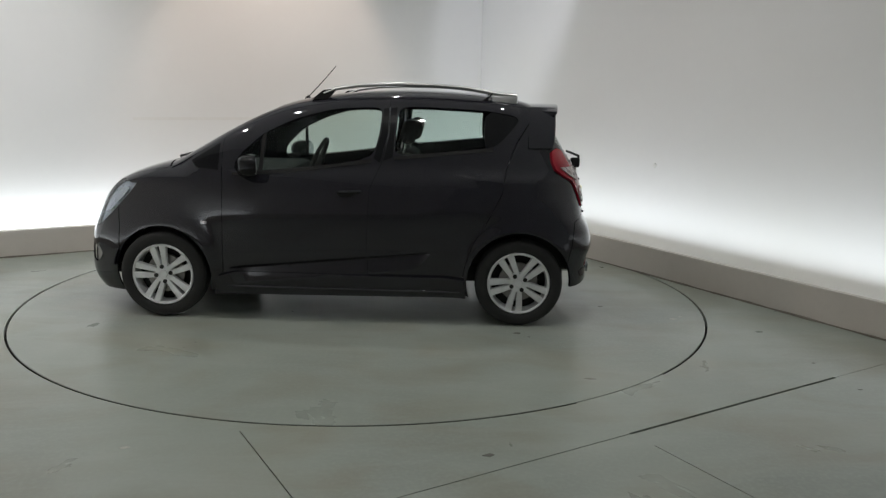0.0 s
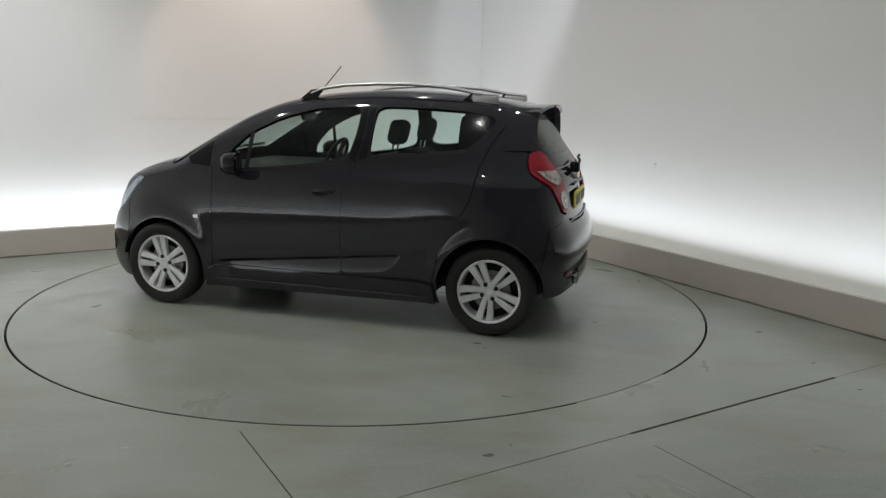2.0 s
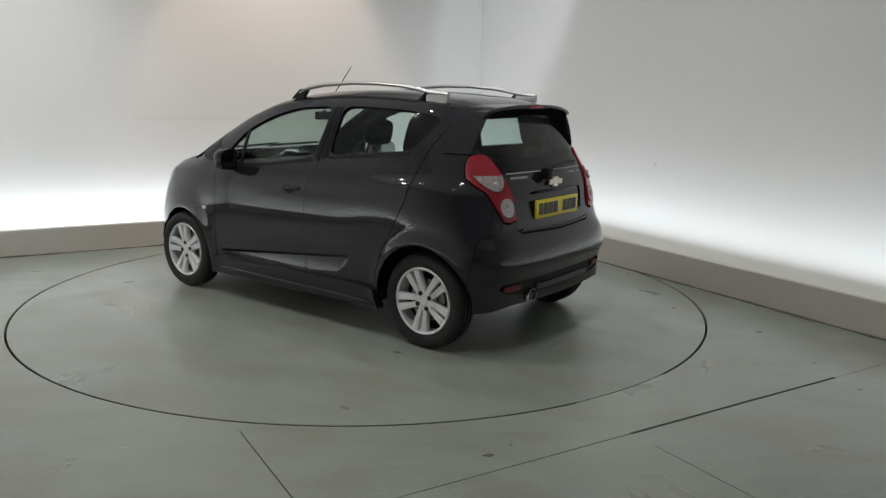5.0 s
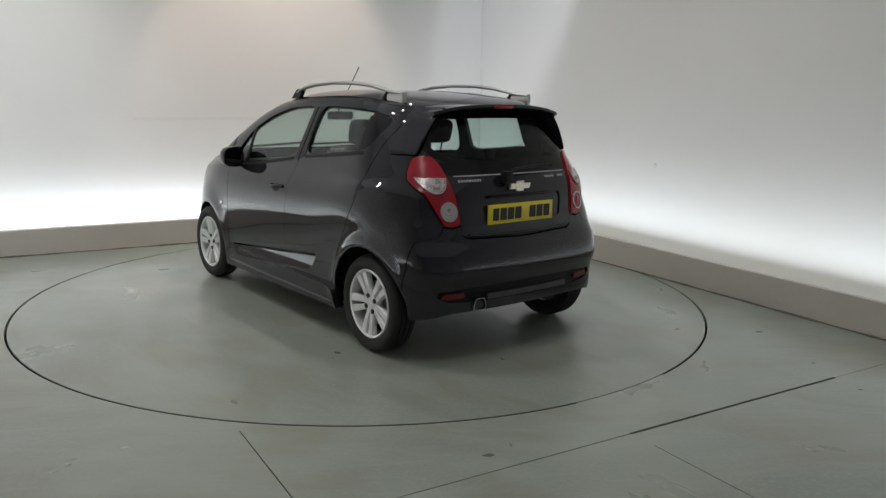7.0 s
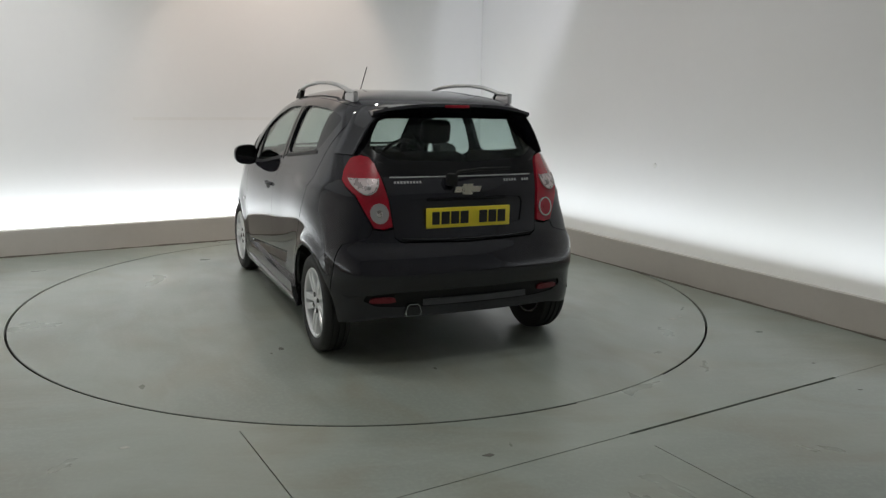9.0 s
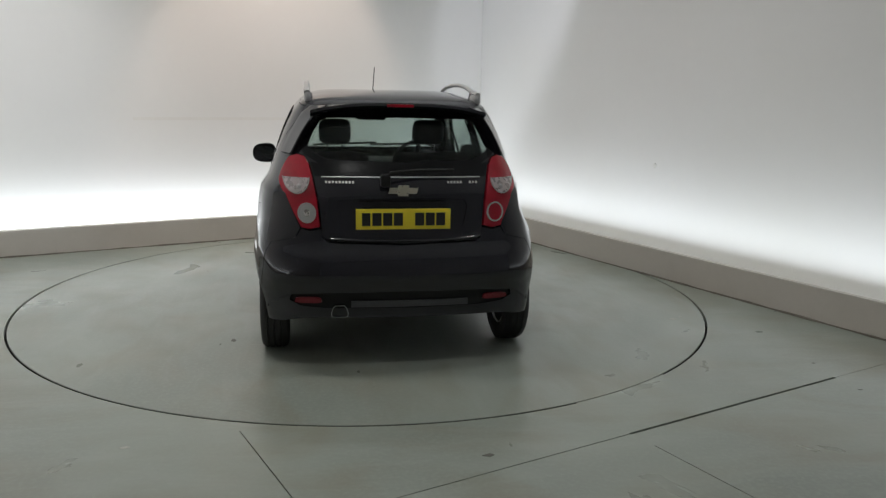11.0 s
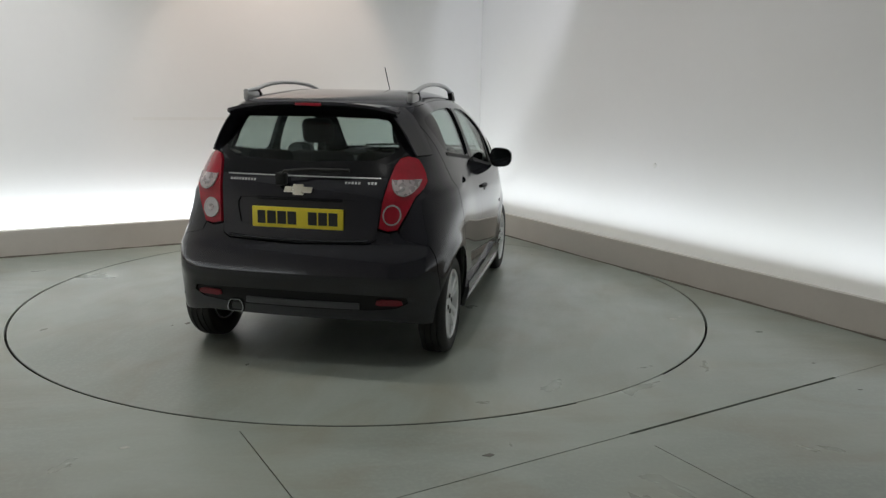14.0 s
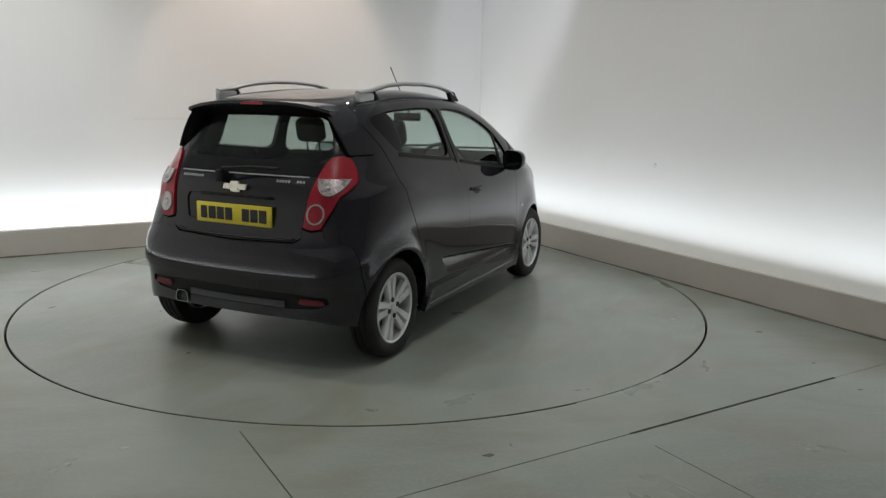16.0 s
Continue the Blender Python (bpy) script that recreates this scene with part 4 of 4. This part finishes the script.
# wheels
def wheel_master():
    w = new("wheel")
    w.parent = CAR
    bm = bmesh.new()
    prof = [(0.205, 0.062), (0.222, 0.074), (0.255, 0.078), (0.276, 0.070), (0.287, 0.052), (0.290, 0.040), (0.283, 0.038), (0.283, 0.032), (0.290, 0.030), (0.290, 0.006), (0.283, 0.004), (0.283, -0.004), (0.290, -0.006), (0.290, -0.030), (0.283, -0.032), (0.283, -0.038), (0.290, -0.040), (0.284, -0.068), (0.255, -0.080), (0.205, -0.07),
            (0.195, -0.06), (0.195, 0.05)]
    lathe_y(bm, prof, 64)
    part("tyre", bm, RUBBER, w, "black road tyre")
    bm = bmesh.new()
    lathe_y(bm, [(0.207, 0.066), (0.201, 0.072), (0.190, 0.066), (0.186, 0.04), (0.180, -0.06), (0.186, -0.062), (0.196, 0.03)], 64)
    rim = part("rim", bm, ALLOY, w, "silver ten-spoke alloy rim")
    for k in range(5):
        for d in (-1, 1):
            a = radians(90 + 72 * k)
            ca, sa = math.cos(a), math.sin(a)
            bm = bmesh.new()
            rings = []
            for r, off, hw, y0, y1 in ((0.045, 0.0165, 0.0160, 0.052, 0.020), (0.09, 0.0235, 0.0180, 0.057, 0.024), (0.14, 0.0300, 0.0205, 0.061, 0.028), (0.192, 0.0355, 0.0240, 0.064, 0.030)):
                o = d * off
                sect = [(o - hw, y1), (o - hw, y0 - 0.005), (o - hw + 0.004, y0), (o + hw - 0.004, y0), (o + hw, y0 - 0.005), (o + hw, y1)]
                rings.append([(r * ca - t * sa, y, r * sa + t * ca) for t, y in sect])
            loft(bm, rings)
            part("spoke", bm, ALLOY, rim)
    bm = bmesh.new()
    lathe_y(bm, [(0.0005, 0.058), (0.024, 0.058), (0.028, 0.054), (0.060, 0.052), (0.066, 0.044), (0.066, 0.01), (0.0005, 0.01)], 32)
    hub = part("hub", bm, ALLOY, rim)
    # raised black studs stand in for the shaded bolt holes
    for k in range(4):
        a = radians(45 + 90 * k + 45)
        bm = bmesh.new()
        bmesh.ops.create_cone(bm, cap_ends=True, segments=12, radius1=0.0145, radius2=0.0135, depth=0.014,
                              matrix=pose(0.05 * math.cos(a), 0.052, 0.05 * math.sin(a), 90))
        part("bolt_hole_stud", bm, INK, rim)
    bm = bmesh.new()
    lathe_y(bm, [(0.03, 0.012), (0.128, 0.012), (0.130, 0.0), (0.128, -0.012), (0.03, -0.012)], 40)
    part("brake_disc", bm, STEEL, w)
    bm = bmesh.new()
    lathe_y(bm, [(0.001, -0.02), (0.183, -0.02), (0.183, -0.05), (0.001, -0.05)], 32)
    part("backplate", bm, BLACK, w)
    return w


WHEEL = wheel_master()
WHEEL.matrix_basis = pose(AXLE, 0.712, HUB_Z, 0, 10, 0)
for x, s, turn in ((-AXLE, 1, 28), (AXLE, -1, 50), (-AXLE, -1, 12)):
    c = copy_thing(WHEEL, pose(x, s * 0.712, HUB_Z, 0, turn, 0) if s > 0 else pose(x, s * 0.712, HUB_Z, 0, turn, 180))

# floor pan, wheel housings, inner lining
bm = bmesh.new()
box(bm, (-1.50, -0.56, 0.24), (1.62, 0.56, 0.36), 0.03)
part("floor_pan", bm, BLACK, CAR)
bm = bmesh.new()
box(bm, (-0.78, -0.72, 0.20), (0.80, 0.72, 0.30), 0.02)
part("floor_pan", bm, BLACK, CAR)
for x, r in ((AXLE, ARCH_F), (-AXLE, ARCH_R)):
    for s in (1, -1):
        bm = bmesh.new()
        a = np.radians(np.linspace(8, 172, 24))
        outer = [[(x + q * math.cos(t), s * y, HUB_Z + q * math.sin(t)) for t in a] for q, y in ((r + 0.006, 0.74), (r + 0.006, 0.52), (r + 0.02, 0.52), (r + 0.02, 0.74))]
        loft(bm, outer, close_ends=False, closed=False)
        v = [bm.verts.new((x + (r + 0.02) * math.cos(t), s * 0.52, HUB_Z + (r + 0.02) * math.sin(t))) for t in a]
        bm.faces.new(v)
        part("wheel_housing", bm, BLACK, CAR)

# cabin
bm = bmesh.new()
box(bm, (0.45, -0.66, 0.60), (1.10, 0.66, 0.97), 0.06)
part("dashboard", bm, TRIM, CAR)
bm = bmesh.new()
box(bm, (-1.56, -0.55, 0.34), (-1.12, 0.55, 0.90), 0.05)
part("boot_lining", bm, TRIM, CAR)
bm = bmesh.new()
a = [2 * math.pi * k / 32 for k in range(33)]
tilt = pose(0.36, -0.36, 0.98, 0, 65, 0)
tube(bm, [tilt @ Vector((0.18 * math.cos(t), 0.18 * math.sin(t), 0)) for t in a], 0.015, 8)
box(bm, (-0.17, -0.02, -0.03), (0.17, 0.02, 0.0), 0.008, tilt)
box(bm, (-0.05, -0.05, -0.05), (0.05, 0.05, 0.0), 0.01, tilt)
part("steering_wheel", bm, TRIM, CAR)


def seat(x, y, wide, rear_seat=False):
    bm = bmesh.new()
    box(bm, (x - 0.02, y - wide, 0.40), (x + 0.50, y + wide, 0.58), 0.06, segments=3)
    cush = part("rear_seat" if rear_seat else "front_seat", bm, CLOTH, CAR)
    bm = bmesh.new()
    lean = pose(x, y, 0.52, 0, -14, 0)
    box(bm, (-0.10, -wide, 0.0), (0.06, wide, 0.60 if not rear_seat else 0.52), 0.06, lean, 3)
    part("backrest", bm, CLOTH, cush)
    return cush, lean


def headrest(cush, lean, y, z, w):
    bm = bmesh.new()
    box(bm, (-0.075, y - w, z + 0.05), (0.03, y + w, z + 0.22), 0.045, lean, 3)
    part("headrest", bm, CLOTH, cush)
    for o in (-0.05, 0.05):
        bm = bmesh.new()
        tube(bm, [lean @ Vector((-0.02, y + o, z - 0.03)), lean @ Vector((-0.02, y + o, z + 0.08))], 0.006, 6)
        part("headrest_post", bm, CHROME, cush)


for y in (0.32, -0.32):
    c, l = seat(-0.22, y, 0.24)
    headrest(c, l, 0, 0.62, 0.108)
c, l = seat(-1.02, 0.0, 0.58, True)
for y in (0.33, -0.33):
    headrest(c, l, y, 0.45, 0.13)
bm = bmesh.new()
box(bm, (0.40, -0.115, 1.300), (0.425, 0.115, 1.362), 0.015)
INMIR = part("inner_mirror", bm, GLOSS, CAR)
bm = bmesh.new()
tube(bm, [(0.42, 0, 1.345), (0.44, 0, 1.39), (0.45, 0, 1.415)], 0.01, 6)
part("mirror_stem", bm, GLOSS, INMIR)


# belt mouldings under the side glass, bonnet vents and screen wipers
def belt(pts):
    top = [(x, z - 0.004) for x, z in pts]
    low = [(x, z - 0.024) for x, z in pts[::-1]]
    return np.concatenate([side(*top), side(*low)])


both("belt_moulding", belt([(0.70, 0.985), (0.30, 1.015), (-0.205, 1.085)]), BLACK, CAR, sink=-0.004, thick=0.008, gap=0)
both("belt_moulding", belt([(-0.355, 1.105), (-0.70, 1.14), (-1.0, 1.172)]), BLACK, CAR, sink=-0.004, thick=0.008, gap=0)
for y0, y1 in ((0.45, -0.10), (-0.05, -0.55)):
    bm = bmesh.new()
    p = on_top(np.array([1.15, 1.12, 1.09]), np.array([y0, (y0 + y1) / 2, y1]))
    tube(bm, [tuple(q + [0, 0, 0.015]) for q in p], 0.009, 8)
    part("screen_wiper", bm, BLACK, CAR)
bm = bmesh.new()
box(bm, (-1.628, -0.24, 0.928), (-1.595, 0.24, 0.942), 0.005)
part("plate_light_bar", bm, GLOSS, TAILGATE)

# tubes added along the skirts, shaped to catch a thin highlight line
for s in (1, -1):
    bm = bmesh.new()
    tube(bm, [(x, s * (float(on_side(x, 0.24)[1]) + 0.024), 0.226 + 0.004 * math.sin(x)) for x in np.linspace(0.74, -0.80, 14)], 0.014, 10, 0.8, taper=[0.4] + [1] * 12 + [0.5])
    part("skirt_highlight_tube", bm, PAINT, CAR)
both("sail_trim", on_side(*dense(loop(np.array([(0.80, 0.995), (0.80, 1.165), (0.88, 1.115), (0.985, 1.05), (0.95, 1.01)])), 0.03)[:-1].T), GLOSS, CAR, sink=-0.003, thick=0.006, gap=0)

# a tube added at the tailgate's lower edge to catch a highlight
bm = bmesh.new()
yy = np.linspace(-0.40, 0.40, 21)
tube(bm, [tuple(p + [-0.004, 0, 0]) for p in on_rear(yy, 0.716 + 0.012 * (np.abs(yy) / 0.4) ** 3)], 0.009, 10, 0.8)
part("edge_highlight_tube", bm, PAINT, TAILGATE)

# gloss black covers on the centre pillar; flat black patches paint shaded hand recesses
both("pillar_cover", side((-0.222, 1.092), (-0.268, 1.25), (-0.276, 1.405), (-0.308, 1.41), (-0.308, 1.25), (-0.262, 1.06), (-0.222, 1.092))[:-1], GLOSS, CAR, sink=-0.003, thick=0.006, gap=0)
both("pillar_cover", side((-0.322, 1.41), (-0.322, 1.25), (-0.285, 1.075), (-0.346, 1.10), (-0.351, 1.25), (-0.364, 1.415), (-0.322, 1.41))[:-1], GLOSS, CAR, sink=-0.003, thick=0.006, gap=0)
a = np.linspace(0, 2 * math.pi, 25)[:-1]
both("handle_shade_patch", on_side(-0.045 + 0.055 * np.cos(a), 0.864 + 0.026 * np.sin(a)), BLACK, CAR, sink=-0.001, thick=0.003, gap=0)


def place_car(t):
    a = 172.28 - 7.075 * t
    m = pose(0, 0, 0, 0, 0, a)
    return m @ pose(0.0765, -0.0915, 0)


def motions():
    times = [i * 0.5 for i in range(33)]
    walk(CAR, [(t, place_car(t)) for t in times])
    walk(TABLE, [(t, pose(RING_C.x, RING_C.y, 0, 0, 0, 172.28 - 7.075 * t)) for t in times])


motions()
